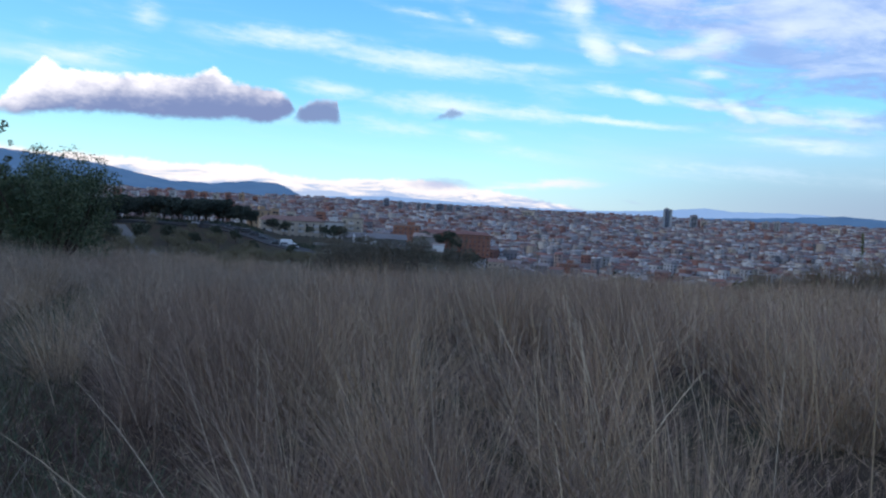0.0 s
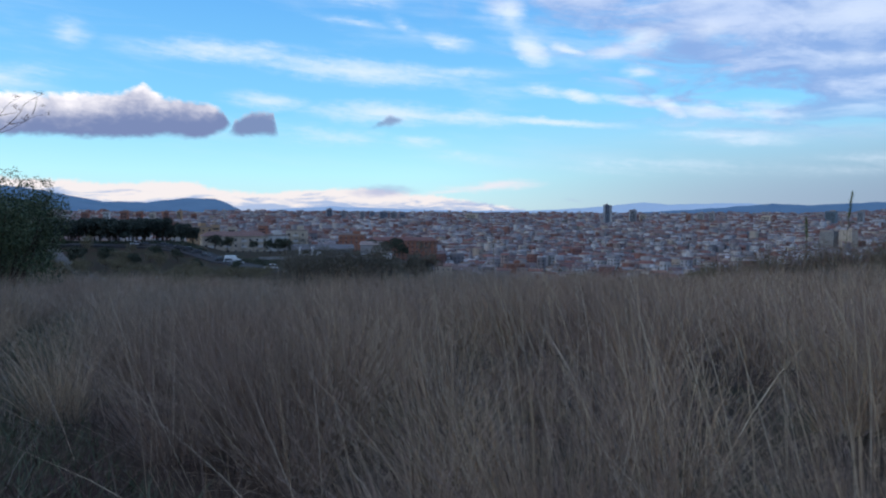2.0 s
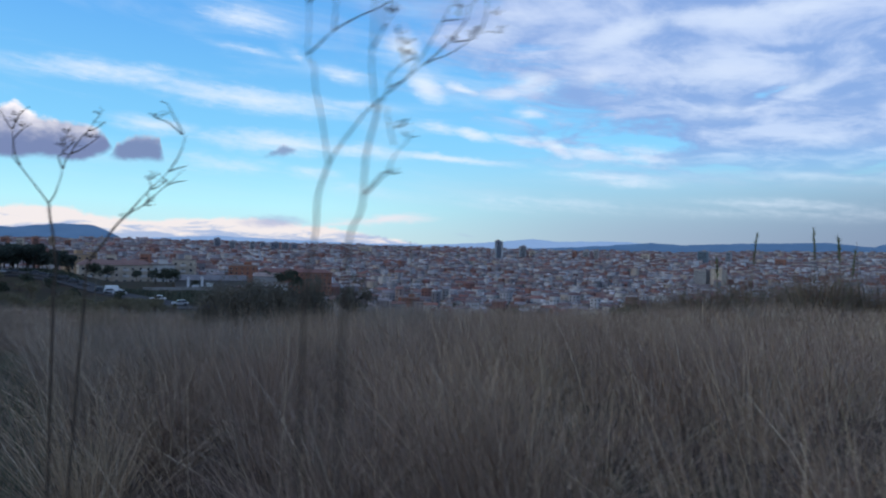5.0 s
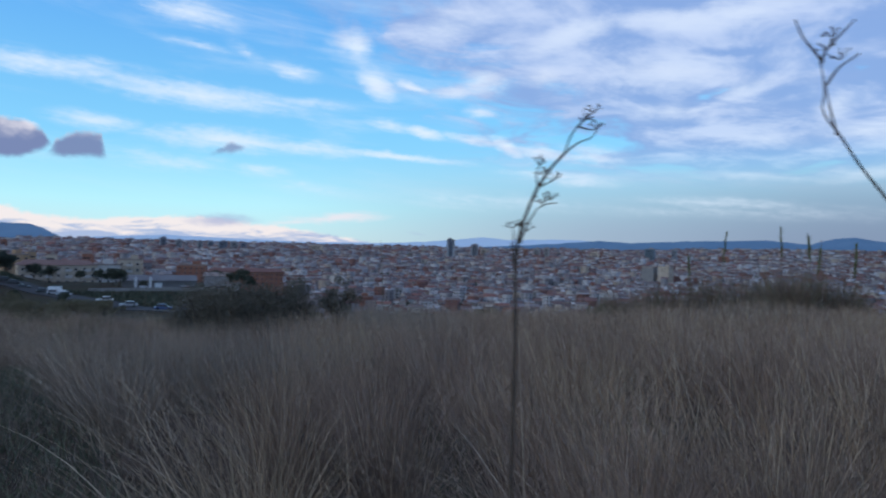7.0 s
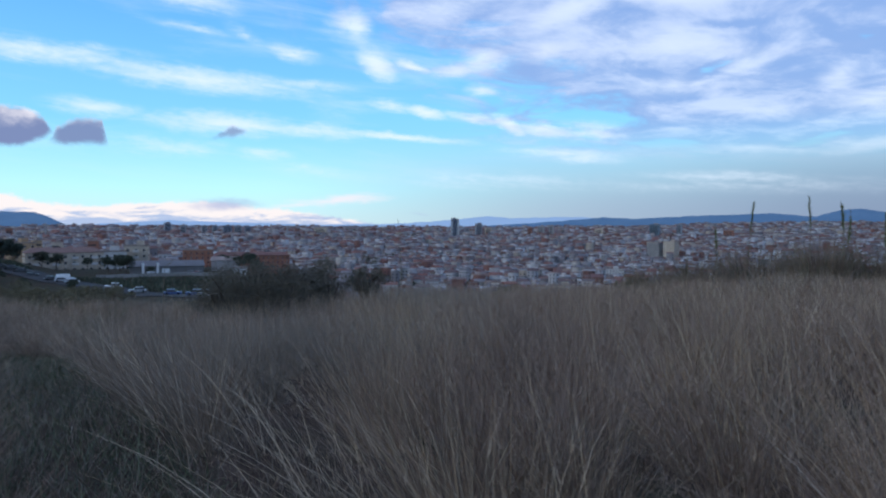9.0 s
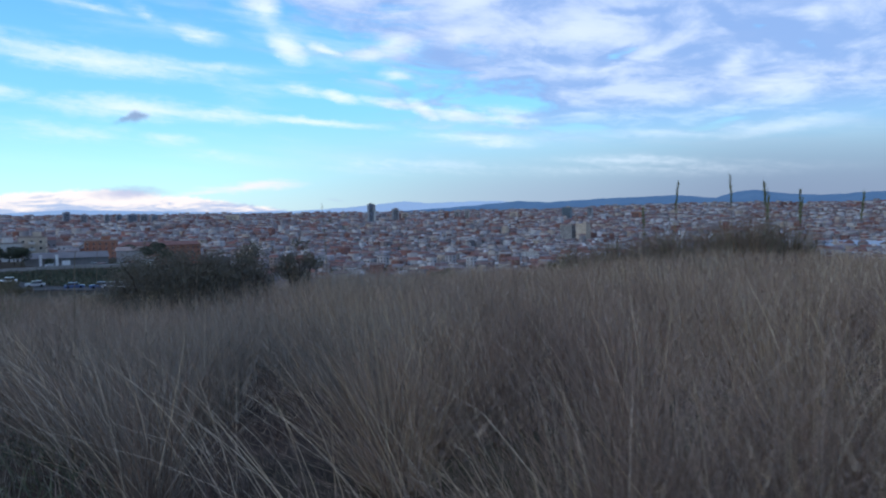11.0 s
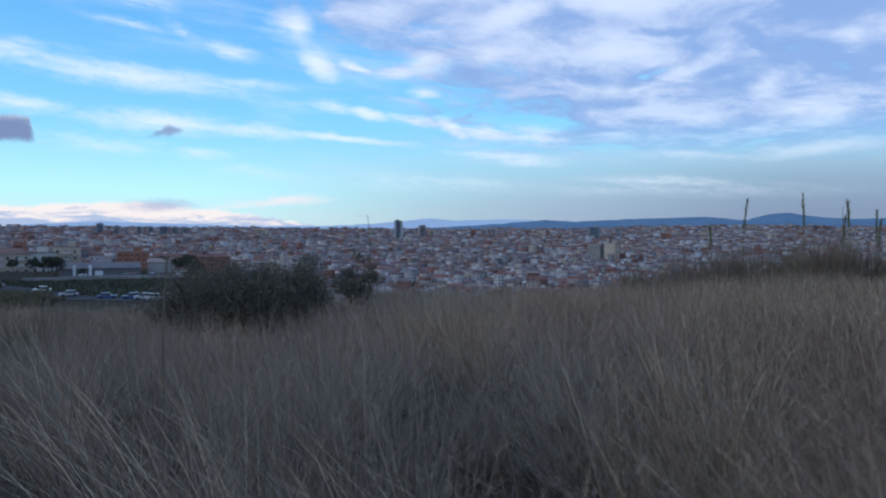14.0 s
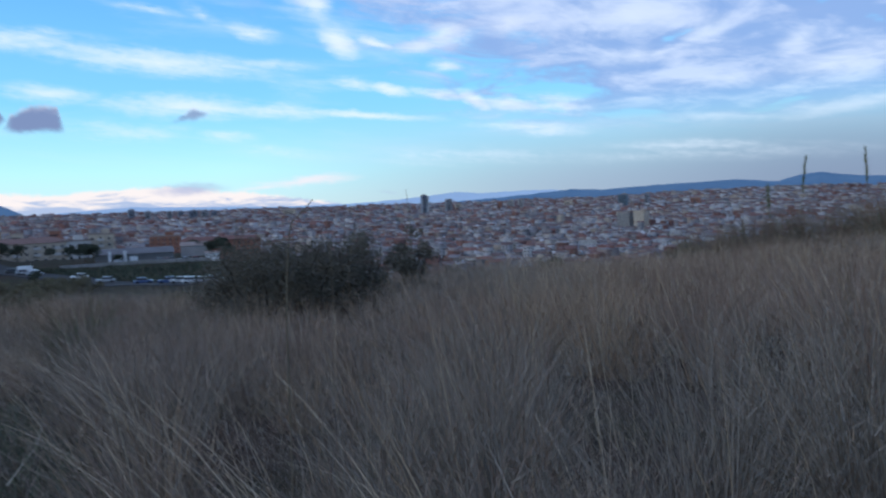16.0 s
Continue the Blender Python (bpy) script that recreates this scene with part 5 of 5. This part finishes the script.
# street and garden trees
ash = make_tree("street_tree", "round dark green tree beside the valley road", 7.0, 3.0, 6, M["tree"], 1300, 0.32, False, "trees in the valley")
ash.matrix_basis = stand(*polar(-25.0, 282))
for az, r, s in ((-25.38, 294, 1.0), (-26.16, 297, 0.9), (-23.37, 272, 0.5), (-16.96, 296, 0.85), (-17.84, 298, 0.8), (-29.5, 330, 1.0), (-30.4, 325, 1.1), (-17.0, 300, 0.8), (-18.2, 310, 0.9), (-15.6, 315, 1.1), (-14.2, 320, 1.0), (-16.3, 330, 1.2), (-27.5, 325, 0.7),
                 (-33.0, 245, 0.7), (-34.5, 250, 0.8), (-36, 230, 0.7), (-31.5, 215, 0.55), (-28.6, 205, 0.5), (-38, 240, 0.9), (-40, 235, 1.0), (-42, 230, 0.9)):
    set_copy(ash, pose(*polar(az, r), float(height(*polar(az, r))) - 0.2, 0, 0, rr.uniform(0, 360)), s)


# bare brown trees on the slope below the wood
bare = make_tree("bare_tree", "brown half-bare tree on the slope below the pine wood", 5.2, 3.0, 9, M["scrub"], 1500, 0.16, False, "scrubby trees on the valley slope")
bare.matrix_basis = stand(*polar(-37.0, 236))
for i in range(52):
    az, r = rr.uniform(-47, -31.5), rr.uniform(150, 282)
    if abs(r - np.interp(az, (-46, -35, -31.6), (300, 285, 268))) > 12:
        set_copy(bare, pose(*polar(az, r), float(height(*polar(az, r))) - 0.2, 0, 0, rr.uniform(0, 360)), rr.uniform(0.55, 1.15))
for i in range(40):
    az, r = rr.uniform(-34, -24.5), rr.uniform(125, 178)
    set_copy(bare, pose(*polar(az, r), float(height(*polar(az, r))) - 0.2, 0, 0, rr.uniform(0, 360)), rr.uniform(0.3, 0.7))


# ---- valley road with its bank and parked cars ----
def ribbon_mesh(name, line, half, lift, mat, thick=0.25):
    """A strip along a line that follows the ground, with its edges turned down."""
    verts, faces = [], []
    for i, (x, y) in enumerate(line):
        x0, y0 = line[max(i - 1, 0)]
        x1, y1 = line[min(i + 1, len(line) - 1)]
        l = math.hypot(x1 - x0, y1 - y0)
        nx, ny = -(y1 - y0) / l, (x1 - x0) / l
        z = max(float(height(x + nx * half * s, y + ny * half * s)) for s in (-1, 0, 1)) + lift
        verts += [(x - nx * half, y - ny * half, z - 2.5), (x - nx * half, y - ny * half, z), (x + nx * half, y + ny * half, z), (x + nx * half, y + ny * half, z - 2.5)]
        if i:
            b = i * 4
            faces += [(b - 4 + k, b - 3 + k, b + 1 + k, b + k) for k in range(3)]
    return mesh_from(name, verts, faces, mat)




def road_r(az):
    """The valley road's distance: it comes nearer from west to east."""
    return float(np.interp(az, (-46, -35, -31.6, -28.7, -27, -24.5, -18.8, -16.5), (300, 285, 268, 240, 218, 195, 162, 150)))


ROAD = [polar(az, road_r(az)) for az in np.arange(-46, -16.4, 0.5)]
tagged(new("road", ribbon_mesh("road", ROAD, 4.5, 0.12, M["asphalt"])), "grey asphalt valley road with parked cars", "road", kind="structure")
tagged(new("pavement", ribbon_mesh("pavement", [polar(az, road_r(az) - 8.0) for az in np.arange(-46, -16.4, 0.5)], 1.5, 0.27, M["asphalt"])), "grey paved footway along the valley road", "pavement", kind="structure")
tagged(new("retaining_wall", ribbon_mesh("retaining_wall", [polar(az, 262) for az in np.arange(-27, -16.9, 0.5)], 0.4, 1.1, M["concrete"])), "long pale concrete retaining wall above the bank", "wall", kind="structure")
TRACK = [polar(az, r) for az, r in zip(np.linspace(-41.5, -38.5, 14), np.linspace(275, 175, 14))]
tagged(new("dirt_track", ribbon_mesh("dirt_track", TRACK, 2.0, 0.1, M["paving"])), "pale dirt track below the pine wood", "path", kind="structure")

bank = Heap()
brng = np.random.default_rng(8)
az = brng.uniform(-46, -15, 9000)
near = np.array([road_r(a) for a in az]) + 9.0
az, r = np.radians(az), near + (np.maximum(258, near + 12) - near) * brng.uniform(0, 1, 9000)
bx, by = r * np.sin(az), r * np.cos(az)
V, L, S, _ = ribbons(brng, bx, by, height(bx, by) - 0.05, brng.uniform(0.5, 1.7, 9000), brng.uniform(0.2, 0.5, 9000), brng.uniform(0, 0.5, 9000), brng.uniform(0, 0.4, 9000), brng.uniform(0, TAU, 9000), 2)
bank.take(V, L, S)
tagged(new("bank_scrub", bank.mesh("bank_scrub", [M["tree"]])), "dark green scrub covering the bank above the road", "scrub", kind="stuff")


def car(name, label, paint, van=False):
    """A parked vehicle: lower body, glazed cabin and four wheels."""
    top = thing(name, (0, 0, 0), label, "van" if van else "car", "parked vehicles in the valley")
    long, wide, low, tall = (5.2, 1.9, 1.1, 2.2) if van else (4.2, 1.75, 0.85, 1.45)
    bm = bmesh.new()
    v, f = cube(0, 0, 0.3 + (low - 0.3) / 2, long, wide, low - 0.3)
    vs = [bm.verts.new(p) for p in v]
    for one in f:
        bm.faces.new([vs[i] for i in one])
    bmesh.ops.bevel(bm, geom=bm.edges[:], offset=0.12, segments=2, affect="EDGES")
    me = bpy.data.meshes.new("body")
    bm.to_mesh(me)
    bm.free()
    me.materials.append(paint)
    part("body", me, top)
    x0, x1, s = (-long / 2 + 0.1, long / 2 - 1.0, 0.25) if van else (-long / 2 + 0.5, long / 2 - 1.1, 0.5)
    w = wide / 2 - 0.08
    cab = [(x0, -w, low), (x1, -w, low), (x1, w, low), (x0, w, low), (x0 + s * 0.6, -w + .12, tall - 0.08), (x1 - s, -w + .12, tall - 0.08), (x1 - s, w - .12, tall - 0.08), (x0 + s * 0.6, w - .12, tall - 0.08)]
    part("cabin", mesh_from("cabin", cab, [(0, 1, 5, 4), (1, 2, 6, 5), (2, 3, 7, 6), (3, 0, 4, 7)], M["glass"] if not van else paint), top, "dark glass" if not van else "")
    part("roof", mesh_from("roof", *cube((x0 + x1 - s * 0.4) / 2, 0, tall - 0.04, x1 - x0 - s * 1.5, wide - 0.4, 0.09), paint), top)
    for a in (-long * 0.3, long * 0.31):
        for b in (-1, 1):
            part("wheel", mesh_from("wheel", *tube([(a, b * (wide / 2 - 0.2), 0.32), (a, b * (wide / 2 + 0.01), 0.32)], 0.32, 0.32, 12), M["rubber"]), top)
    return top


PAINTS = [M["paint_white"], M["paint_silver"], M["paint_dark"], M["paint_blue"], M["paint_red"]]
NAMES = ["white", "silver-grey", "dark grey", "blue", "red"]
cars = [car("parked_car", f"{c} car parked along the valley road", p) for c, p in zip(NAMES, PAINTS)] + [car("parked_van", "white van parked along the valley road", PAINTS[0], True)]
for one in cars:
    one.matrix_basis = pose(0, -60, -100)
rr = random.Random(31)
spots = [(az, 2.2) for az in np.arange(-27.5, -17.0, 0.8)] + [(az, -2.1) for az in np.arange(-36, -28.0, 0.62)] + [(-20.6, 268), (-19.8, 268), (-18.9, 269), (-18.0, 268), (-20.2, 266)]
used = set()
for az, r in spots:
    if rr.random() < 0.3 and r < 260:
        continue
    k = rr.choice([0, 1, 1, 1, 2, 2, 3, 4])
    rad = road_r(az) + r if r < 260 else r
    x, y = polar(az, rad)
    m = pose(x, y, float(height(x, y)) + (0.14 if r < 260 else 0.02), 0, 0, -az + rr.uniform(-4, 4) + (180 if rr.random() < .5 else 0))
    if k in used:
        copy_thing(cars[k], m)
    else:
        cars[k].matrix_basis = m
        used.add(k)
for k in range(6):
    if k not in used:
        x, y = polar(-24 - k, road_r(-24 - k) + 2.2)
        cars[k].matrix_basis = pose(x, y, float(height(x, y)) + 0.14, 0, 0, 24 + k)


# ---- buildings ----
WIN = {}


def window_meshes(w, h):
    key = (round(w, 2), round(h, 2))
    if key not in WIN:
        frame_me = mesh_from("window_frame", *joined([cube(0, -0.03, 0, w + 0.2, 0.14, 0.1), cube(0, -0.03, h, w + 0.16, 0.10, 0.12)]), M["frame"])
        pane = mesh_from("pane", [(-w / 2, -0.02, 0), (w / 2, -0.02, 0), (w / 2, -0.02, h), (-w / 2, -0.02, h)], [(0, 1, 2, 3)], M["glass"])
        WIN[key] = (frame_me, pane)
    return WIN[key]


def windows(parent, long, deep, floors, step=3.0, w=1.1, h=1.35, sill=1.0, storey=3.0, sides=True, both=False):
    """Window parts on the front (towards -y) and, if asked, on the flanks."""
    frame_me, pane = window_meshes(w, h)
    rows = [(long, pose(0, -deep / 2, 0))]
    if both:
        rows.append((long, pose(0, deep / 2, 0, 0, 0, 180)))
    if sides:
        rows += [(deep, pose(long / 2, 0, 0, 0, 0, 90)), (deep, pose(-long / 2, 0, 0, 0, 0, -90))]
    for length, m in rows:
        n = max(1, int(length / step))
        for f in range(floors):
            for k in range(n):
                win = part("window", frame_me, parent, at=m @ pose((k + 0.5) * length / n - length / 2, 0, sill + f * storey))
                part("pane", pane, win)


def block(name, label, az, r, long, deep, floors, turn, wall, roof="flat", base=None, step=3.2, parapet=0.7, balconies=False, win=True):
    """An apartment house: walls, parapet or tiled roof, windows, balconies. turn: degrees by which its front turns from the viewer."""
    x, y = polar(az, r)
    z = float(height(x, y)) - 1.0 if base is None else base
    top = thing(name, (x, y, z), label, "building", turn=-az + turn)
    h = floors * 3.0 + 1.2
    part("wall", mesh_from("wall", *cube(0, 0, h / 2, long, deep, h), wall), top)
    if roof == "flat":
        part("roof", mesh_from("roof", *joined([cube(0, 0, h + 0.02, long - 0.3, deep - 0.3, 0.1), cube(0, -deep / 2, h + parapet / 2, long + 0.2, 0.25, parapet), cube(0, deep / 2, h + parapet / 2, long + 0.2, 0.25, parapet),
                                                cube(-long / 2, 0, h + parapet / 2, 0.25, deep - 0.25, parapet), cube(long / 2, 0, h + parapet / 2, 0.25, deep - 0.25, parapet)]), M["terrace"]), top)
        part("stair_house", mesh_from("stair_house", *cube(long * 0.15, deep * 0.1, h + 1.4, min(5, long * .3), min(4, deep * .4), 2.7), wall), top)
    else:
        o, rise = 0.5, deep * 0.22
        v = [(-long / 2 - o, -deep / 2 - o, h), (long / 2 + o, -deep / 2 - o, h), (long / 2 + o, deep / 2 + o, h), (-long / 2 - o, deep / 2 + o, h), (-long / 2 + deep * 0.3, 0, h + rise), (long / 2 - deep * 0.3, 0, h + rise)]
        part("roof", mesh_from("roof", v, [(3, 2, 1, 0), (0, 1, 5, 4), (2, 3, 4, 5), (1, 2, 5), (3, 0, 4)], M["house_roof"]), top)
    if win:
        windows(top, long, deep, floors, step, sill=1.6)
    if balconies:
        n = max(1, int(long / (step * 2)))
        for f in range(1, floors):
            for k in range(n):
                bx = (k + 0.5) * long / n - long / 2
                part("balcony", mesh_from("balcony", *joined([cube(bx, -deep / 2 - 0.6, 1.3 + f * 3.0, 2.8, 1.2, 0.16), cube(bx, -deep / 2 - 1.15, 1.85 + f * 3.0, 2.8, 0.07, 1.0)]), M["frame"]), top)
    return top


# the long cream flats and their neighbours above the valley
block("apartment_block", "long cream three-storey flats with a tiled roof", -29.0, 385, 33, 11, 3, 8, M["cream"], "tiled", step=3.4, balconies=True)
block("apartment_block", "pale three-storey flats beside the long cream block", -26.0, 388, 14, 11, 3, 4, M["pale_wall"], balconies=True)
block("apartment_block", "cream four-storey flats with white balconies", -24.2, 392, 11, 10, 4, -6, M["cream"], "flat", balconies=True)
block("apartment_block", "ochre six-storey flats among lower houses", -31.6, 470, 12, 12, 6, 20, M["ochre"])
block("apartment_block", "brick-red five-storey flats with rows of pale windows", -16.0, 520, 52, 11, 5, 2, M["brick"], "tiled")
block("apartment_block", "brick-red five-storey corner flats", -19.9, 505, 18, 12, 5, -8, M["brick"], "flat")
block("apartment_block", "orange-brown flats with a tiled roof", -11.2, 545, 26, 11, 4, 4, M["ochre"], "tiled")
block("apartment_block", "brown brick five-storey flats", -6.9, 600, 16, 12, 5, 10, M["brick"])
block("apartment_block", "beige high flats with a blank pale end wall", 16.9, 1160, 18, 16, 12, -28, M["cream"], step=4.0)
block("apartment_block", "beige high flats stepped beside a taller block", 15.7, 1170, 20, 14, 11, -26, M["concrete"], step=4.0)
block("apartment_block", "white five-storey flats above the roofs", 12.6, 830, 20, 12, 5, 15, M["pale_wall"])
block("apartment_block", "grey-brown flats with a tiled roof", 6.4, 620, 24, 11, 3, 16, M["brick"], "tiled")
block("apartment_block", "white three-storey terrace among red roofs", 3.8, 640, 16, 10, 3, -20, M["pale_wall"])
block("apartment_block", "cream four-storey flats at the foot of the hill", 8.6, 560, 14, 10, 4, 10, M["cream"])


def shed(name, label, az, r, long, deep, h, turn, wall, roof, doors=0, base=None):
    """A low works building with a shallow gabled roof and loading doors."""
    x, y = polar(az, r)
    z = float(height(x, y)) - 0.5 if base is None else base
    top = thing(name, (x, y, z), label, "warehouse", turn=-az + turn)
    part("wall", mesh_from("wall", *cube(0, 0, h / 2, long, deep, h), wall), top)
    o = 0.4
    v = [(-long / 2 - o, -deep / 2 - o, h + .02), (long / 2 + o, -deep / 2 - o, h + .02), (long / 2 + o, deep / 2 + o, h + .02), (-long / 2 - o, deep / 2 + o, h + .02), (-long / 2 - o, 0, h + deep * .16), (long / 2 + o, 0, h + deep * .16)]
    part("roof", mesh_from("roof", v, [(3, 2, 1, 0), (0, 1, 5, 4), (2, 3, 4, 5), (1, 2, 5), (3, 0, 4)], roof), top)
    for k in range(doors):
        dx = -long * 0.22 + k * 5.2
        part("loading_door", mesh_from("loading_door", *cube(dx, -deep / 2 - 0.04, h * 0.42, 2.6, 0.12, h * 0.6), M["paint_white"]), top, "white roller door")
    for k in range(2 if doors else 0):
        part("pillar", mesh_from("pillar", *cube(-long * 0.32 + k * 5.0, -deep / 2 - 0.25, h / 2 + 0.6, 0.9, 0.5, h + 1.2), M["paint_white"]), top, "white pillar")
    return top


shed("grey_warehouse", "low grey warehouse with two white loading doors", -22.21, 291, 26, 12, 3.0, 2, M["dark_wall"], M["sheet_roof"], 2)
shed("grey_warehouse", "low brown workshop with a pale roof", -18.0, 300, 10, 9, 4.2, -5, M["grey_wall"], M["terrace"])
shed("white_kiosk", "small white hut beside parked vehicles", -16.9, 272, 4.5, 3.5, 2.7, 0, M["paint_white"], M["terrace"])
shed("blue_warehouse", "wide warehouse with a pale blue-grey metal roof", 34.3, 1060, 120, 60, 7.0, -8, M["grey_wall"], M["blue_roof"])
shed("blue_warehouse", "long low hall with pale grey roof", 38.5, 1120, 90, 50, 7.0, -4, M["grey_wall"], M["sheet_roof"])
for az, r, long, deep, h, turn, wall in ((10.2, 1130, 41, 24, 13.0, 6, "grey_wall"), (7.4, 1130, 36, 22, 8.0, -12, "pale_wall"), (18.7, 990, 28, 20, 6.5, 8, "grey_wall"), (20.7, 1080, 22, 20, 9.0, -6, "pale_wall"), (14.2, 1260, 44, 24, 6.0, 4, "grey_wall")):
    shed("grey_warehouse", "flat grey workshop hall among the houses" if wall == "grey_wall" else "pale low-roofed hall among the houses", az, r, long, deep, h, turn, M[wall], M["sheet_roof"])


# ---- towers on the skyline ----
def tower(name, label, az, r, wide, deep, top_el, wall, turn=0.0, floor=3.6, bands=True):
    x, y = polar(az, r)
    z = float(height(x, y)) - 2
    h = r * math.tan(radians(top_el)) + 1.6 - z
    top = thing(name, (x, y, z), label, "high-rise", "high-rise blocks on the skyline", -az + turn)
    part("wall", mesh_from("wall", *cube(0, 0, h / 2, wide, deep, h), wall), top)
    part("roof", mesh_from("roof", *joined([cube(0, 0, h + 0.4, wide + 0.4, deep + 0.4, 0.8), cube(wide * 0.1, 0, h + 2.0, wide * 0.4, deep * 0.5, 3.0)]), M["terrace"]), top)
    if bands:
        for k in range(int(h / floor) - 3):
            part("window_band", mesh_from("window_band", *cube(-wide * 0.06, -deep / 2 - 0.03, (k + 3) * floor, wide * 0.8, 0.12, floor * 0.5), M["glass"]), top)
    return top


tower("office_tower", "tall dark glass tower with a pale end wall", 0.0, 2200, 13, 14, 0.76, M["slate"], 25)
tower("office_tower", "pale narrow slab joined to a dark tower", 0.30, 2206, 6, 12, 0.66, M["pale_wall"], 25, bands=False)
tower("office_tower", "broad grey tower block", 2.0, 2250, 20, 14, 0.36, M["grey_wall"], 20)
tower("office_tower", "pale tower block beside a grey one", 2.75, 2300, 18, 14, 0.02, M["cream"], 10)
for az, wide, el, wall in ((-22.0, 24, 0.30, "slate"), (-20.9, 22, 0.14, "grey_wall"), (-19.4, 20, 0.10, "grey_wall"), (-18.6, 20, 0.10, "slate"), (-17.7, 34, 0.12, "slate"), (-16.9, 30, 0.10, "grey_wall"), (-16.2, 22, 0.06, "slate")):
    tower("apartment_tower", "grey apartment tower on the skyline", az, 2500, wide * 0.8, 13, el, M[wall], 12)
for az, wide, el, wall in ((7.0, 20, 0.18, "grey_wall"), (7.8, 16, 0.22, "grey_wall"), (6.1, 14, 0.05, "brick"), (15.7, 32, 0.34, "dark_glass"), (17.5, 17, 0.36, "slate"), (-10.6, 40, 0.0, "cream"), (21.0, 30, -0.1, "brick"), (11.5, 26, 0.0, "cream")):
    tower("apartment_tower", "apartment tower standing above the roofs", az, 2400, wide, 15, el, M[wall], -10)
for az, r, wide, el, wall in ((-39.6, 2000, 30, 0.05, "brick"), (-38.2, 2000, 26, 0.1, "pale_wall"), (-37.0, 2000, 30, 0.15, "brick"), (-36.0, 2050, 26, 0.1, "brick"), (-35.1, 2000, 24, 0.05, "cream"), (-34.2, 2000, 22, 0.15, "brick"), (-33.2, 1900, 18, 0.2, "ochre"), (-32.2, 2000, 22, 0.0, "brick"),
                              (-40.8, 1950, 26, -0.1, "pale_wall"), (-42.0, 1950, 30, 0.0, "brick"), (-30.6, 900, 14, -0.85, "ochre"), (-29.3, 950, 16, -1.0, "cream"), (-27.0, 1000, 18, -0.9, "brick")):
    tower("apartment_tower", "brick and cream apartment tower below the wooded hill", az, r, wide * 0.62, 12, el - 0.14, M[wall], rr.uniform(-20, 20))
for az, r, el in ((-14.4, 2600, 0.28), (-13.2, 1900, 0.1), (-30.0, 2300, 0.3)):
    x, y = polar(az, r)
    z = float(height(x, y))
    mast = thing("factory_chimney", (x, y, z), "slim grey chimney above the far roofs", "chimney", "chimneys on the skyline")
    part("shaft", mesh_from("shaft", *tube([(0, 0, 0), (0, 0, r * math.tan(radians(el)) - z)], 2.6, 1.7, 10), M["grey_wall"]), mast)


# ---- the nearest houses, one by one ----
def house(variant):
    rng = random.Random(400 + variant)
    floors = [1, 2, 2, 3, 2, 3, 4, 2][variant]
    long, deep = rng.uniform(8, 14), rng.uniform(8, 11)
    h = floors * 3.0 + 0.6
    tiled = variant % 2 == 0
    top = thing("town_house", (0, 0, 0), "small rendered town house with a red tiled roof" if tiled else "small rendered town house with a flat roof terrace", "house", "houses at the edge of the city")
    part("wall", mesh_from("wall", *cube(0, 0, h / 2 - 2, long, deep, h + 4), M["house_wall"]), top)
    if tiled:
        o, rise = 0.4, deep * 0.2
        v = [(-long / 2 - o, -deep / 2 - o, h), (long / 2 + o, -deep / 2 - o, h), (long / 2 + o, deep / 2 + o, h), (-long / 2 - o, deep / 2 + o, h), (-long / 2 - o, 0, h + rise), (long / 2 + o, 0, h + rise)]
        part("roof", mesh_from("roof", v, [(3, 2, 1, 0), (0, 1, 5, 4), (2, 3, 4, 5), (1, 2, 5), (3, 0, 4)], M["house_roof"]), top)
        part("chimney", mesh_from("chimney", *cube(long * 0.25, deep * 0.15, h + rise * 0.9, 0.7, 0.7, 1.8), M["house_wall"]), top)
    else:
        part("roof", mesh_from("roof", *joined([cube(0, 0, h + 0.02, long - .3, deep - .3, 0.1), cube(0, -deep / 2, h + .4, long + .1, .22, .8), cube(0, deep / 2, h + .4, long + .1, .22, .8), cube(long / 2, 0, h + .4, .22, deep - .3, .8), cube(-long / 2, 0, h + .4, .22, deep - .3, .8)]), M["terrace"]), top)
        part("stair_house", mesh_from("stair_house", *cube(-long * .2, deep * .15, h + 1.3, 3.2, 3.0, 2.5), M["house_wall"]), top)
    windows(top, long, deep, floors, 3.4, sill=0.9, sides=False)
    return top


HOUSES = [house(k) for k in range(8)]
OWN = (np.hypot(LOTS[:, 0], LOTS[:, 1]) < 640) & (np.abs(np.degrees(np.arctan2(LOTS[:, 0], LOTS[:, 1])) - 2) < 24)
hrng = random.Random(77)
first = set()
for x, y, hw, hd, turn, h, _ in LOTS[OWN][::2][:230]:
    k = hrng.randrange(8)
    a = math.degrees(turn) + hrng.choice([0, 0, 0, 90])
    m = pose(x, y, float(height(x, y)) - 0.1, 0, 0, a)
    if k in first:
        copy_thing(HOUSES[k], m)
    else:
        HOUSES[k].matrix_basis = m
        first.add(k)
build_city(LOTS[~OWN])

# trees between the houses, too small and many to tell apart
wood = Heap()
trng = np.random.default_rng(17)
for k in range(520):
    r = 480 + 2600 * trng.uniform() ** 1.8
    x, y = polar(trng.uniform(-46, 40), r)
    s = trng.uniform(2.0, 4.2) * (1 + r / 2500)
    z = float(height(x, y)) + s * 0.9
    blobs = [(x + trng.uniform(-1, 1) * s, y + trng.uniform(-1, 1) * s, z + trng.uniform(-.4, .9) * s, s * trng.uniform(.5, .9), 0.8) for _ in range(4)]
    wood.take(*leaves(trng, blobs, 60, s * 0.42, 1.4))
tagged(new("city_trees", wood.mesh("city_trees", [M["tree"]])), "dark green trees scattered between the city houses", "trees", kind="stuff")
